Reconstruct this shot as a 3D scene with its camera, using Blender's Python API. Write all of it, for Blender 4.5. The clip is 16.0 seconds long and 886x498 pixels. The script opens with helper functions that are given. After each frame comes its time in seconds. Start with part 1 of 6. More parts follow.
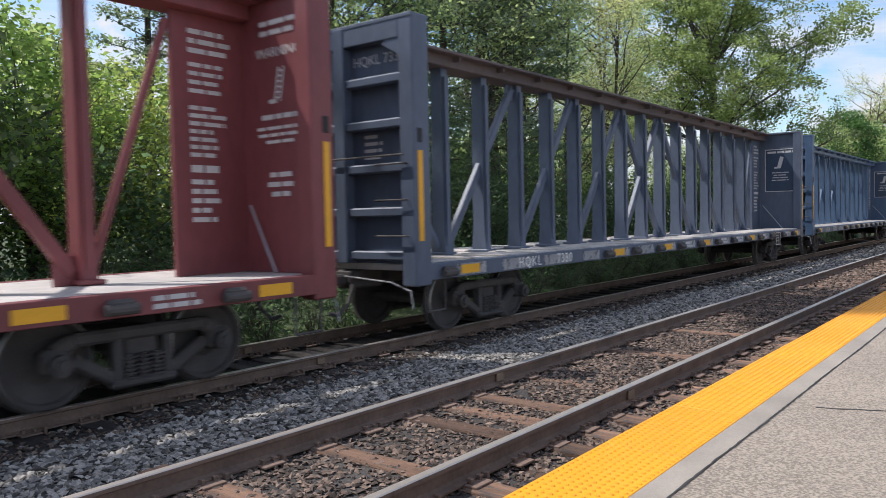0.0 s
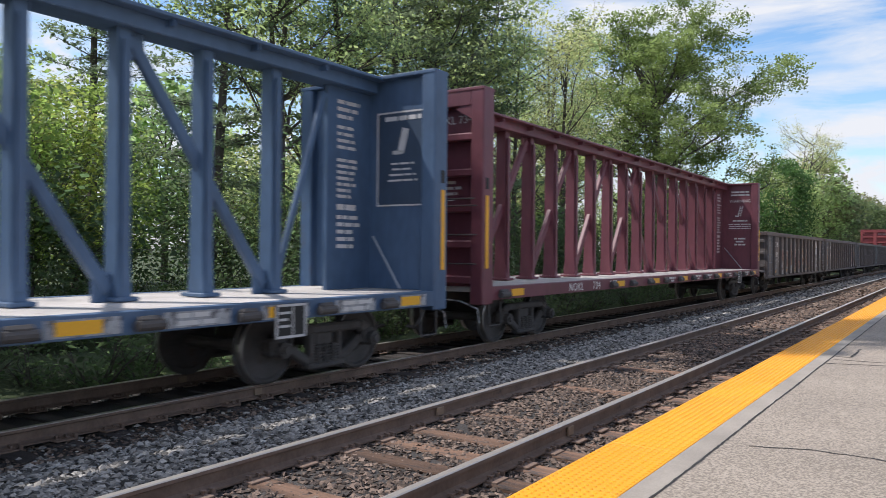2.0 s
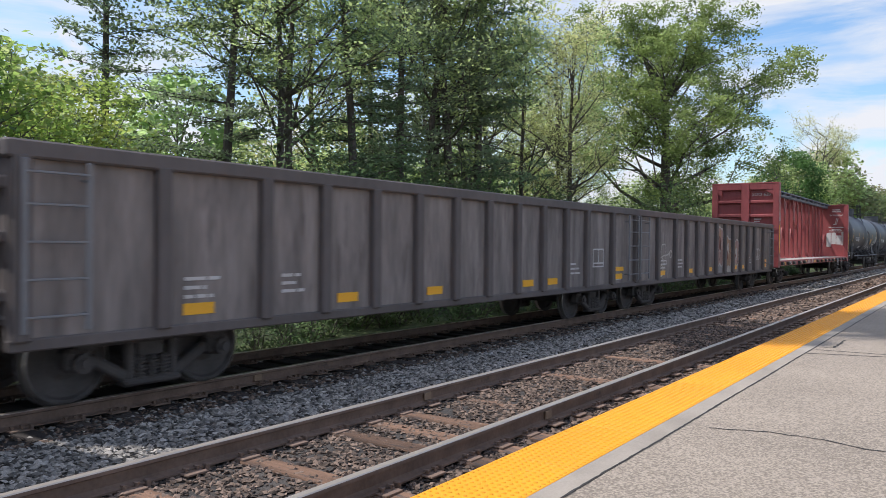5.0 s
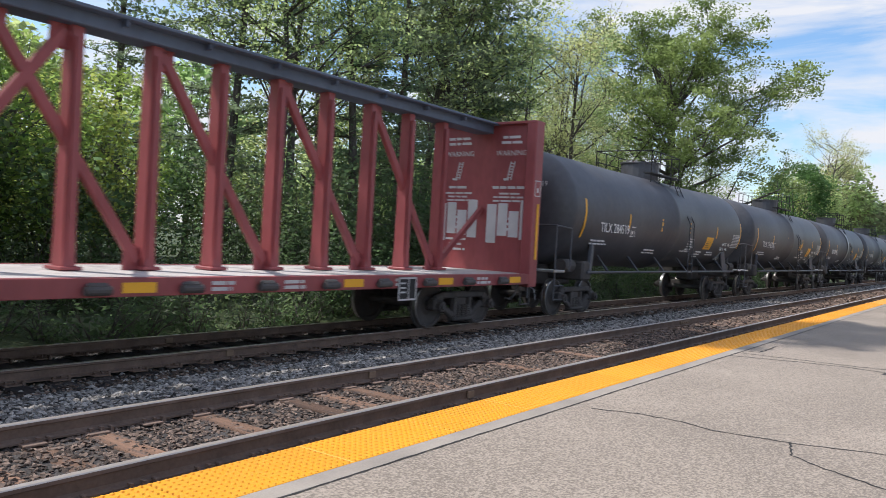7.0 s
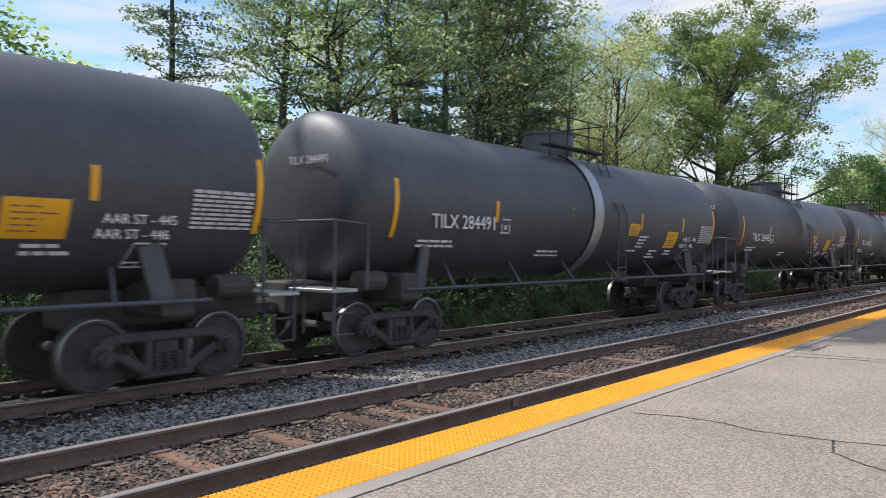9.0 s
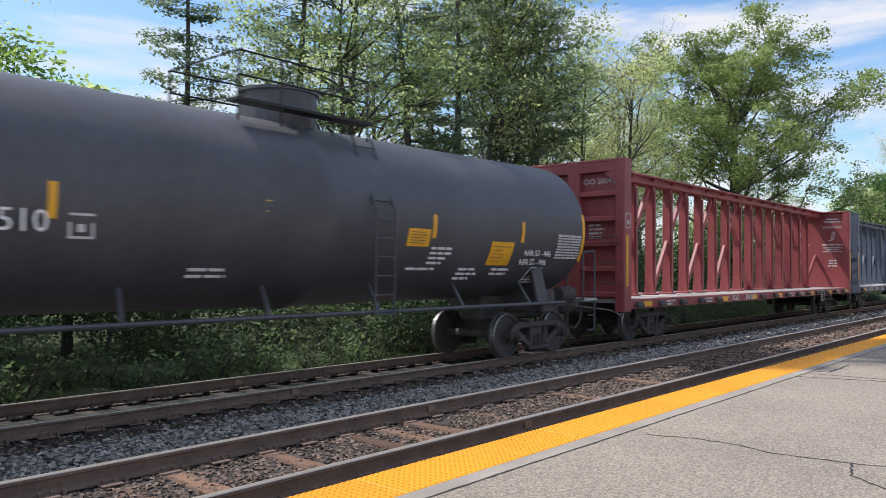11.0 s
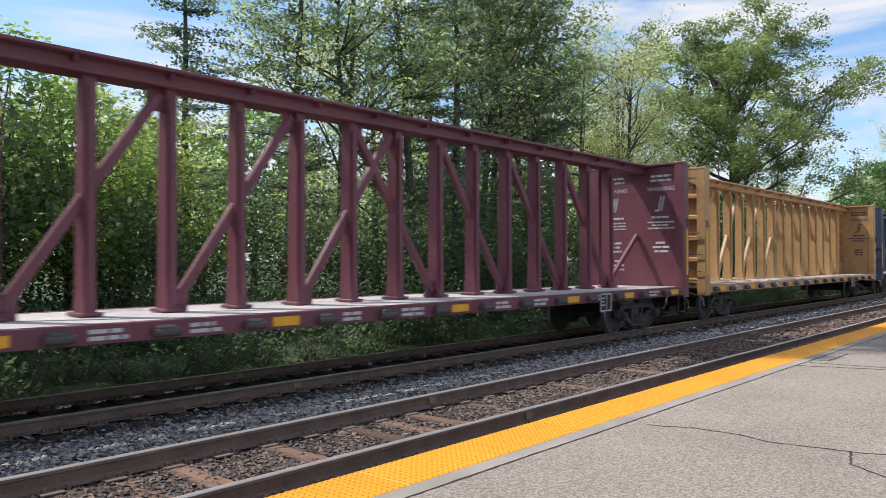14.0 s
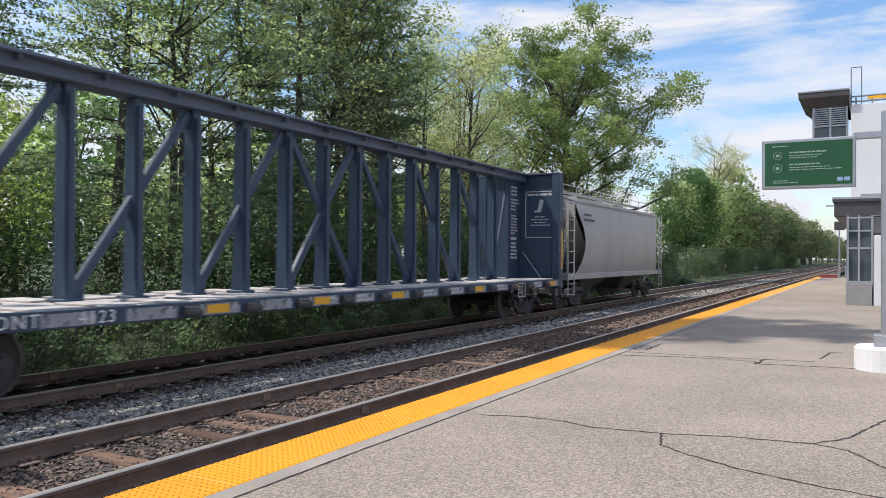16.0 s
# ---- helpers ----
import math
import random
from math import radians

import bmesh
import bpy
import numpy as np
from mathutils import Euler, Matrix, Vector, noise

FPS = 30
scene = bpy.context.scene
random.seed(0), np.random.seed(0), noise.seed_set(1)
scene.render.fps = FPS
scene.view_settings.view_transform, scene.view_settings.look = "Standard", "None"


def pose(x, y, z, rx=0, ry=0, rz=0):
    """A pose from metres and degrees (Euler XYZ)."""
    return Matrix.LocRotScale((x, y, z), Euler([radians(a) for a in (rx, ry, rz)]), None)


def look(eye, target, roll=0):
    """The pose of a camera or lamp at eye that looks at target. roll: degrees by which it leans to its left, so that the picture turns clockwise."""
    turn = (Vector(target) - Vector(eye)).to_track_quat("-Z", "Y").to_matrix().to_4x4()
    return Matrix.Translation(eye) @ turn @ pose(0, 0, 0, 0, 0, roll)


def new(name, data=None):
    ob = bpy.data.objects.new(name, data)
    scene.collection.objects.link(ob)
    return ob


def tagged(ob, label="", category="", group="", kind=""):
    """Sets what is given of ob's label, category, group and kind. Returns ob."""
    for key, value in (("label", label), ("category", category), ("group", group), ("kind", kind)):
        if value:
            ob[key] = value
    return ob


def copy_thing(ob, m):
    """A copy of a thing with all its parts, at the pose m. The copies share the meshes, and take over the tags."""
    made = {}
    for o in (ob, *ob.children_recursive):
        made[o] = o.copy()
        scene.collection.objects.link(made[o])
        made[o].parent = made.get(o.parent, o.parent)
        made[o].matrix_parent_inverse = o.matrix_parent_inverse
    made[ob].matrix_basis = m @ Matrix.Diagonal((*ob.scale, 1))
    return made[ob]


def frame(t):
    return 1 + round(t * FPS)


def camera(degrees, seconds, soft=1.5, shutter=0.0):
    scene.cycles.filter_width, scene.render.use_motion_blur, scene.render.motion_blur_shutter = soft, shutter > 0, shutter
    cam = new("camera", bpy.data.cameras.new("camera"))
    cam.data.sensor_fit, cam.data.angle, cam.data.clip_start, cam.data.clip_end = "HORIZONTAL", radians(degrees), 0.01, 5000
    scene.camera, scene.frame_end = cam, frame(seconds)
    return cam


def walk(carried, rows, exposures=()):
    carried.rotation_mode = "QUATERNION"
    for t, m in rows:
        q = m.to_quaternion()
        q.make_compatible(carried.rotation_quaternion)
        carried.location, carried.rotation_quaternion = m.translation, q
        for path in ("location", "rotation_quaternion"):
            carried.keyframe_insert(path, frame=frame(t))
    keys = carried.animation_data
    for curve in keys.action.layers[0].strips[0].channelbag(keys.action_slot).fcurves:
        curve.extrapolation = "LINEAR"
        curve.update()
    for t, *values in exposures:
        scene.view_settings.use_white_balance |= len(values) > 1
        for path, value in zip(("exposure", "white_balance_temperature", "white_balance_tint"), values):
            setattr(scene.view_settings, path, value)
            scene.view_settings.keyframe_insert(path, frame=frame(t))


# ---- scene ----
cam = camera(60.0, 16.0, soft=0.85, shutter=0.1)

PATH = [
    (0, (-6.808, -3.116, 1.634), (-5.234, -1.884, 1.554), -1.2),
    (0.5, (-6.782, -3.116, 1.619), (-5.223, -1.865, 1.551), -1.6),
    (1, (-6.788, -3.126, 1.611), (-5.232, -1.871, 1.551), -1.4),
    (1.5, (-6.802, -3.128, 1.628), (-5.237, -1.884, 1.591), -0.6),
    (2, (-6.757, -3.119, 1.62), (-5.101, -1.998, 1.625), 0.5),
    (2.5, (-6.732, -3.108, 1.613), (-5.004, -2.101, 1.623), 0.5),
    (3, (-6.747, -3.112, 1.612), (-5.032, -2.083, 1.6), -0.1),
    (3.5, (-6.782, -3.1, 1.61), (-5.104, -2.011, 1.596), 0.0),
    (4, (-6.767, -3.08, 1.608), (-5.093, -1.986, 1.591), -0.2),
    (4.2, (-6.783, -3.103, 1.597), (-5.098, -2.027, 1.575), -0.3),
    (6.3, (-7.235, -4.632, 1.704), (-5.706, -3.342, 1.696), 2.5),
    (6.5, (-7.275, -4.718, 1.676), (-5.732, -3.446, 1.669), 3.0),
    (7, (-7.37, -4.881, 1.692), (-5.753, -3.705, 1.664), 3.2),
    (7.5, (-7.404, -5.119, 1.713), (-5.763, -3.975, 1.691), 2.1),
    (8, (-7.415, -5.16, 1.72), (-5.781, -4.006, 1.711), 1.5),
    (8.5, (-7.454, -5.151, 1.719), (-5.868, -3.933, 1.709), 0.3),
    (9, (-7.469, -5.143, 1.724), (-5.935, -3.86, 1.723), 0.5),
    (9.2, (-7.579, -5.177, 1.759), (-6.056, -3.881, 1.765), 0.9),
    (11.3, (-7.401, -5.15, 1.715), (-5.9, -3.83, 1.783), 0.2),
    (11.5, (-7.387, -5.158, 1.72), (-5.906, -3.816, 1.794), -0.4),
    (12, (-7.406, -5.158, 1.722), (-5.955, -3.783, 1.778), -0.8),
    (12.5, (-7.429, -5.161, 1.727), (-5.996, -3.767, 1.767), -0.9),
    (13, (-7.426, -5.155, 1.721), (-6.002, -3.751, 1.75), -0.9),
    (13.5, (-7.415, -5.147, 1.716), (-5.976, -3.758, 1.741), -0.6),
    (14, (-7.447, -5.163, 1.73), (-5.936, -3.853, 1.76), -0.1),
    (14.5, (-7.376, -5.16, 1.716), (-5.76, -3.98, 1.738), -0.3),
    (15, (-7.372, -5.174, 1.717), (-5.691, -4.092, 1.736), 0.1),
    (15.5, (-7.38, -5.183, 1.717), (-5.65, -4.179, 1.748), 0.8),
    (16, (-7.363, -5.181, 1.707), (-5.618, -4.203, 1.726), 0.4),
]
walk(cam, [(t, look(eye, target, roll)) for t, eye, target, roll in PATH], [(0, 0.40, 6350, 12), (16, 0.40, 6350, 12)])

# ---- world, sun, exposure ----
SUN_AZ, SUN_EL = -28.0, 56.0          # bearing from +y (minus: towards -x), elevation
world = bpy.data.worlds.new("world")
scene.world = world
world.use_nodes = True
wn, wl = world.node_tree.nodes, world.node_tree.links
bg = wn["Background"]
sky = wn.new("ShaderNodeTexSky")
sky.sky_type, sky.sun_disc = "NISHITA", False
sky.sun_elevation, sky.sun_rotation = radians(SUN_EL), radians(SUN_AZ)
wco = wn.new("ShaderNodeTexCoord")
wmap = wn.new("ShaderNodeMapping")
wmap.inputs["Scale"].default_value = (1.6, 1.6, 9.0)
wmap.inputs["Rotation"].default_value = (radians(7), radians(-6), 0)
wl.new(wco.outputs["Generated"], wmap.inputs["Vector"])
wnoise = wn.new("ShaderNodeTexNoise")
wnoise.inputs["Scale"].default_value, wnoise.inputs["Detail"].default_value = 1.9, 8.0
wnoise.inputs["Roughness"].default_value, wnoise.inputs["Distortion"].default_value = 0.58, 0.35
wl.new(wmap.outputs["Vector"], wnoise.inputs["Vector"])
wramp = wn.new("ShaderNodeValToRGB")
wramp.color_ramp.elements[0].position, wramp.color_ramp.elements[1].position = 0.43, 0.62
wl.new(wnoise.outputs["Fac"], wramp.inputs["Fac"])
wsep = wn.new("ShaderNodeSeparateXYZ")
wl.new(wco.outputs["Generated"], wsep.inputs["Vector"])
wlow = wn.new("ShaderNodeMapRange")     # heaped clouds thin out with height
wlow.inputs["From Min"].default_value, wlow.inputs["From Max"].default_value = 0.04, 0.24
wlow.inputs["To Min"].default_value, wlow.inputs["To Max"].default_value = 0.16, -0.14
wl.new(wsep.outputs["Z"], wlow.inputs["Value"])
wheap = wn.new("ShaderNodeTexNoise")
wheap.inputs["Scale"].default_value, wheap.inputs["Detail"].default_value, wheap.inputs["Roughness"].default_value = 7.5, 7.0, 0.55
wmap2 = wn.new("ShaderNodeMapping")
wmap2.inputs["Scale"].default_value = (1.0, 1.0, 1.9)
wl.new(wco.outputs["Generated"], wmap2.inputs["Vector"])
wl.new(wmap2.outputs["Vector"], wheap.inputs["Vector"])
wsum = wn.new("ShaderNodeMath")
wsum.operation = "ADD"
wl.new(wheap.outputs["Fac"], wsum.inputs[0])
wl.new(wlow.outputs["Result"], wsum.inputs[1])
wedge = wn.new("ShaderNodeMapRange")
wedge.inputs["From Min"].default_value, wedge.inputs["From Max"].default_value = 0.52, 0.62
wl.new(wsum.outputs[0], wedge.inputs["Value"])
wmax = wn.new("ShaderNodeMath")
wmax.operation = "MAXIMUM"
wl.new(wramp.outputs["Color"], wmax.inputs[0])
wl.new(wedge.outputs["Result"], wmax.inputs[1])
wmix = wn.new("ShaderNodeMix")
wmix.data_type = "RGBA"
wl.new(wmax.outputs[0], wmix.inputs["Factor"])
wsat = wn.new("ShaderNodeHueSaturation")
wsat.inputs["Saturation"].default_value = 1.2
wl.new(sky.outputs["Color"], wsat.inputs["Color"])
wl.new(wsat.outputs["Color"], wmix.inputs["A"])
wmix.inputs["B"].default_value = (4.35, 4.45, 4.65, 1)
wl.new(wmix.outputs["Result"], bg.inputs["Color"])
bg.inputs["Strength"].default_value = 0.15
sun = new("sun", bpy.data.lights.new("sun", "SUN"))
sun.data.energy, sun.data.angle, sun.data.color = 3.35, radians(0.6), (1.0, 0.96, 0.905)
sdir = Vector((math.sin(radians(SUN_AZ)) * math.cos(radians(SUN_EL)), math.cos(radians(SUN_AZ)) * math.cos(radians(SUN_EL)), math.sin(radians(SUN_EL))))
sun.matrix_world = look(sdir * 60, (0, 0, 0))


# ---- materials ----
def mat(name, base, rough=0.7, metal=0.0, var=0.25, scale=2.0, fine=40.0, bump=0.15, second=None, second_amount=0.5, spec=0.5, rand=0.0, stretch=(1, 1, 1), bump_dist=0.01, grain=0.45, sharp=1.0):
    """A surface with large stains, fine grain, relief and, if wanted, a second colour in patches."""
    m = bpy.data.materials.new(name)
    m.use_nodes = True
    n, l = m.node_tree.nodes, m.node_tree.links
    b = n["Principled BSDF"]
    co = n.new("ShaderNodeTexCoord")
    mp = n.new("ShaderNodeMapping")
    mp.inputs["Scale"].default_value = stretch
    l.new(co.outputs["Object"], mp.inputs["Vector"])
    big, small = n.new("ShaderNodeTexNoise"), n.new("ShaderNodeTexNoise")
    big.inputs["Scale"].default_value, big.inputs["Detail"].default_value = scale, 6
    small.inputs["Scale"].default_value, small.inputs["Detail"].default_value = fine, 4
    for k in (big, small):
        l.new(mp.outputs["Vector"], k.inputs["Vector"])
    col = n.new("ShaderNodeMix")
    col.data_type = "RGBA"
    dark = [c * (1 - var) for c in base]
    light = [min(1, c * (1 + var)) for c in base]
    col.inputs["A"].default_value, col.inputs["B"].default_value = (*dark, 1), (*light, 1)
    avg = n.new("ShaderNodeMath")
    avg.operation = "ADD"
    half = n.new("ShaderNodeMath")
    half.operation = "MULTIPLY"
    half.inputs[1].default_value = grain
    l.new(small.outputs["Fac"], half.inputs[0])
    l.new(big.outputs["Fac"], avg.inputs[0])
    l.new(half.outputs[0], avg.inputs[1])
    ramp = n.new("ShaderNodeMapRange")
    mid, reach = 0.5 + 0.5 * grain, (0.275 if grain < 1 else 0.22 * grain) / sharp
    ramp.inputs["From Min"].default_value, ramp.inputs["From Max"].default_value = mid - reach, mid + reach
    l.new(avg.outputs[0], ramp.inputs["Value"])
    l.new(ramp.outputs["Result"], col.inputs["Factor"])
    out = col.outputs["Result"]
    if second:
        pn = n.new("ShaderNodeTexNoise")
        pn.inputs["Scale"].default_value, pn.inputs["Detail"].default_value, pn.inputs["Roughness"].default_value = scale * 1.7, 8, 0.65
        l.new(mp.outputs["Vector"], pn.inputs["Vector"])
        pr = n.new("ShaderNodeMapRange")
        lo = 0.72 - 0.34 * second_amount
        pr.inputs["From Min"].default_value, pr.inputs["From Max"].default_value = lo, lo + 0.12
        l.new(pn.outputs["Fac"], pr.inputs["Value"])
        mx = n.new("ShaderNodeMix")
        mx.data_type = "RGBA"
        l.new(pr.outputs["Result"], mx.inputs["Factor"])
        l.new(out, mx.inputs["A"])
        mx.inputs["B"].default_value = (*second, 1)
        out = mx.outputs["Result"]
    if rand:
        oi = n.new("ShaderNodeObjectInfo")
        geo = n.new("ShaderNodeNewGeometry")
        sm = n.new("ShaderNodeMath")
        sm.operation = "ADD"
        l.new(oi.outputs["Random"], sm.inputs[0])
        l.new(geo.outputs["Random Per Island"], sm.inputs[1])
        fr = n.new("ShaderNodeMath")
        fr.operation = "FRACT"
        l.new(sm.outputs[0], fr.inputs[0])
        rr = n.new("ShaderNodeMapRange")
        rr.inputs["To Min"].default_value, rr.inputs["To Max"].default_value = 1 - rand, 1 + rand
        l.new(fr.outputs[0], rr.inputs["Value"])
        hv = n.new("ShaderNodeHueSaturation")
        l.new(rr.outputs["Result"], hv.inputs["Value"])
        l.new(out, hv.inputs["Color"])
        out = hv.outputs["Color"]
    l.new(out, b.inputs["Base Color"])
    b.inputs["Roughness"].default_value, b.inputs["Metallic"].default_value = rough, metal
    b.inputs["Specular IOR Level"].default_value = spec
    if bump:
        bp = n.new("ShaderNodeBump")
        bp.inputs["Strength"].default_value, bp.inputs["Distance"].default_value = bump, bump_dist
        l.new(small.outputs["Fac"], bp.inputs["Height"])
        l.new(bp.outputs["Normal"], b.inputs["Normal"])
    return m


def leaf_mat(name, base, rand=0.24, trans=0.45):
    """Foliage: lets light through and varies leaf by leaf."""
    m = bpy.data.materials.new(name)
    m.use_nodes = True
    n, l = m.node_tree.nodes, m.node_tree.links
    b = n["Principled BSDF"]
    geo = n.new("ShaderNodeNewGeometry")
    oi = n.new("ShaderNodeObjectInfo")
    rr = n.new("ShaderNodeMapRange")
    rr.inputs["To Min"].default_value, rr.inputs["To Max"].default_value = 1 - rand, 1 + rand
    l.new(geo.outputs["Random Per Island"], rr.inputs["Value"])
    hr = n.new("ShaderNodeMapRange")
    hr.inputs["To Min"].default_value, hr.inputs["To Max"].default_value = 0.475, 0.52
    l.new(oi.outputs["Random"], hr.inputs["Value"])
    hv = n.new("ShaderNodeHueSaturation")
    hv.inputs["Color"].default_value = (*base, 1)
    l.new(rr.outputs["Result"], hv.inputs["Value"])
    l.new(hr.outputs["Result"], hv.inputs["Hue"])
    l.new(hv.outputs["Color"], b.inputs["Base Color"])
    b.inputs["Roughness"].default_value = 0.55
    b.inputs["Specular IOR Level"].default_value = 0.3
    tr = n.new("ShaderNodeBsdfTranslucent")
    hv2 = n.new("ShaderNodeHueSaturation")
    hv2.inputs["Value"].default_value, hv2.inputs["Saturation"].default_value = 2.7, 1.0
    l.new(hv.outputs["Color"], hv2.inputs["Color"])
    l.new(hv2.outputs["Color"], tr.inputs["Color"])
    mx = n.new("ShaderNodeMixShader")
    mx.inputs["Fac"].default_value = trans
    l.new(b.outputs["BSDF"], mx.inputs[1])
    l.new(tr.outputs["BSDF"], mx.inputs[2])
    l.new(mx.outputs["Shader"], n["Material Output"].inputs["Surface"])
    return m


def paint(name, base, rust=(0.10, 0.055, 0.035), amount=0.28, rough=0.5):
    return mat(name, base, rough=rough, var=0.28, scale=0.7, fine=9, bump=0.08, second=rust, second_amount=amount, stretch=(1, 1, 0.45))


M_red = paint("red_car_paint", (0.29, 0.064, 0.066))
M_brick = paint("brick_red_car_paint", (0.20, 0.052, 0.055))
M_maroon = paint("maroon_car_paint", (0.155, 0.046, 0.062))
M_blue = paint("blue_car_paint", (0.064, 0.112, 0.196), rust=(0.09, 0.06, 0.05), amount=0.2)
M_slate = paint("slate_blue_car_paint", (0.090, 0.112, 0.160), rust=(0.10, 0.06, 0.05), amount=0.25)
M_navy = paint("navy_car_paint", (0.034, 0.057, 0.096), rust=(0.07, 0.05, 0.045), amount=0.2)
M_tan = paint("tan_car_paint", (0.47, 0.275, 0.115), rust=(0.22, 0.10, 0.045), amount=0.42)
M_gond = paint("weathered_gondola_steel", (0.115, 0.098, 0.094), rust=(0.13, 0.09, 0.075), amount=0.35, rough=0.75)
M_gondside = mat("streaked_gondola_side", (0.215, 0.185, 0.172), rough=0.75, var=0.45, scale=1.6, fine=9, bump=0.08, second=(0.135, 0.112, 0.105), second_amount=0.5, stretch=(2.2, 1, 0.35))
M_gondtop = paint("rusty_red_chord", (0.11, 0.082, 0.078), amount=0.3, rough=0.7)
M_tank = mat("black_tank_paint", (0.068, 0.069, 0.079), rough=0.5, spec=0.6, var=0.35, scale=0.5, fine=6, bump=0.04, second=(0.085, 0.078, 0.073), second_amount=0.35)
M_hopper = mat("grey_hopper_paint", (0.42, 0.41, 0.39), rough=0.55, var=0.15, scale=0.6, fine=8, bump=0.05, second=(0.20, 0.15, 0.11), second_amount=0.25, stretch=(1, 1, 0.3))
M_truck = mat("grimy_cast_steel", (0.074, 0.066, 0.063), rough=0.8, var=0.4, scale=3, fine=30, bump=0.3, second=(0.07, 0.045, 0.03), second_amount=0.35)
M_tread = mat("worn_wheel_rim", (0.32, 0.31, 0.30), rough=0.35, metal=0.9, var=0.2, bump=0.05)
M_deck = mat("weathered_deck", (0.50, 0.46, 0.43), rough=0.75, var=0.25, scale=1.5, fine=25, bump=0.2, second=(0.26, 0.20, 0.17), second_amount=0.3)
M_yellow = mat("reflective_yellow", (0.85, 0.42, 0.02), rough=0.4, var=0.12, bump=0.0)
M_white = mat("white_stencil_paint", (0.55, 0.53, 0.52), rough=0.6, var=0.15, bump=0.0)
M_letter = mat("white_lettering", (0.80, 0.79, 0.77), rough=0.6, var=0.08, bump=0.0)
M_patch = mat("scuffed_pale_sill", (0.34, 0.34, 0.35), rough=0.7, var=0.35, scale=5, bump=0.05, second=(0.06, 0.055, 0.06), second_amount=0.6)
M_black = mat("black_rubber", (0.012, 0.012, 0.012), rough=0.6, var=0.3, bump=0.1)
M_galv = mat("galvanised_steel", (0.42, 0.43, 0.44), rough=0.4, metal=0.7, var=0.15, bump=0.05)
M_railtop = mat("polished_rail_head", (0.60, 0.53, 0.46), rough=0.32, metal=0.6, var=0.12, scale=1.2, bump=0.03, stretch=(0.2, 4, 4))
M_railside = mat("rusty_rail_side", (0.165, 0.110, 0.082), rough=0.85, var=0.35, scale=2.5, fine=30, bump=0.25, second=(0.09, 0.065, 0.052), second_amount=0.35)
M_joint = mat("joint_bar_steel", (0.22, 0.15, 0.10), rough=0.8, var=0.3, bump=0.3)
M_tie = mat("weathered_timber_tie", (0.195, 0.112, 0.072), rough=0.95, var=0.6, scale=1.6, fine=30, bump=0.8, second=(0.075, 0.065, 0.062), second_amount=0.55, rand=0.5, stretch=(6, 0.7, 6))
M_stone = mat("crushed_ballast_stone", (0.222, 0.205, 0.184), rough=0.85, var=0.4, scale=12, fine=90, bump=0.25, rand=0.85)
M_stonebrown = mat("dusty_brown_ballast_stone", (0.136, 0.096, 0.073), rough=0.9, var=0.4, scale=12, fine=90, bump=0.25, rand=0.8)
# Far track: fouled ballast and ties, with the train's shade put into the colour.
M_shadetie = mat("shade_darkened_timber_tie", (0.050, 0.040, 0.036), rough=0.9, var=0.5, scale=1.6, fine=30, bump=0.6, rand=0.4, stretch=(6, 0.7, 6))
M_shadebed = mat("fouled_shade_dark_ballast", (0.036, 0.032, 0.031), rough=0.9, var=0.5, scale=1.2, fine=45, bump=0.9, bump_dist=0.03)
M_bed = mat("ballast_fines", (0.060, 0.052, 0.047), rough=0.95, var=0.5, scale=1.2, fine=45, bump=0.9, second=(0.10, 0.072, 0.055), second_amount=0.35, bump_dist=0.03)
M_tactile = mat("yellow_tactile_plate", (0.80, 0.335, 0.008), rough=0.55, var=0.10, scale=0.8, fine=60, bump=0.1, second=(0.66, 0.30, 0.03), second_amount=0.2, rand=0.05)
M_coping = mat("pale_concrete", (0.315, 0.275, 0.230), rough=0.85, var=0.25, scale=1.5, fine=80, bump=0.25, second=(0.21, 0.19, 0.168), second_amount=0.3)
M_asphalt = mat("worn_grey_asphalt", (0.288, 0.240, 0.192), rough=0.92, var=0.36, scale=0.45, fine=58, bump=0.7, bump_dist=0.005, grain=3.4, sharp=1.9)
M_crack = mat("dark_crack_filler", (0.035, 0.032, 0.03), rough=0.9, var=0.3, bump=0.2)
M_grass = mat("rough_grass_ground", (0.055, 0.075, 0.025), rough=0.95, var=0.5, scale=0.6, fine=18, bump=0.8, second=(0.09, 0.07, 0.045), second_amount=0.35, bump_dist=0.05)
M_bark = mat("grey_brown_bark", (0.10, 0.085, 0.074), rough=0.95, var=0.4, scale=3, fine=25, bump=0.8, stretch=(4, 4, 0.8), bump_dist=0.03)
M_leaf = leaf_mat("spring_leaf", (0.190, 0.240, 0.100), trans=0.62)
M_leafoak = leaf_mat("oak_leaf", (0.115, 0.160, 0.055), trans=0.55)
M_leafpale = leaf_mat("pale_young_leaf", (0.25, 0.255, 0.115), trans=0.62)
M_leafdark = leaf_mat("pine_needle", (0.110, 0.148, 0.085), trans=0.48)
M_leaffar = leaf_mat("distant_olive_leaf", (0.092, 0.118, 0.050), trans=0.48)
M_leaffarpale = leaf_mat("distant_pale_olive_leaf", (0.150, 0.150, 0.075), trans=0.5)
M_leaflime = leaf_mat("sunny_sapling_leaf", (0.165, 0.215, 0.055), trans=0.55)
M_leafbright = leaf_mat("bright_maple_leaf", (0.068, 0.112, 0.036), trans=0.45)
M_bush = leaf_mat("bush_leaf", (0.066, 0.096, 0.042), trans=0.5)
M_wall = mat("white_metal_cladding", (0.76, 0.75, 0.73), rough=0.5, var=0.05, scale=0.8, bump=0.02)
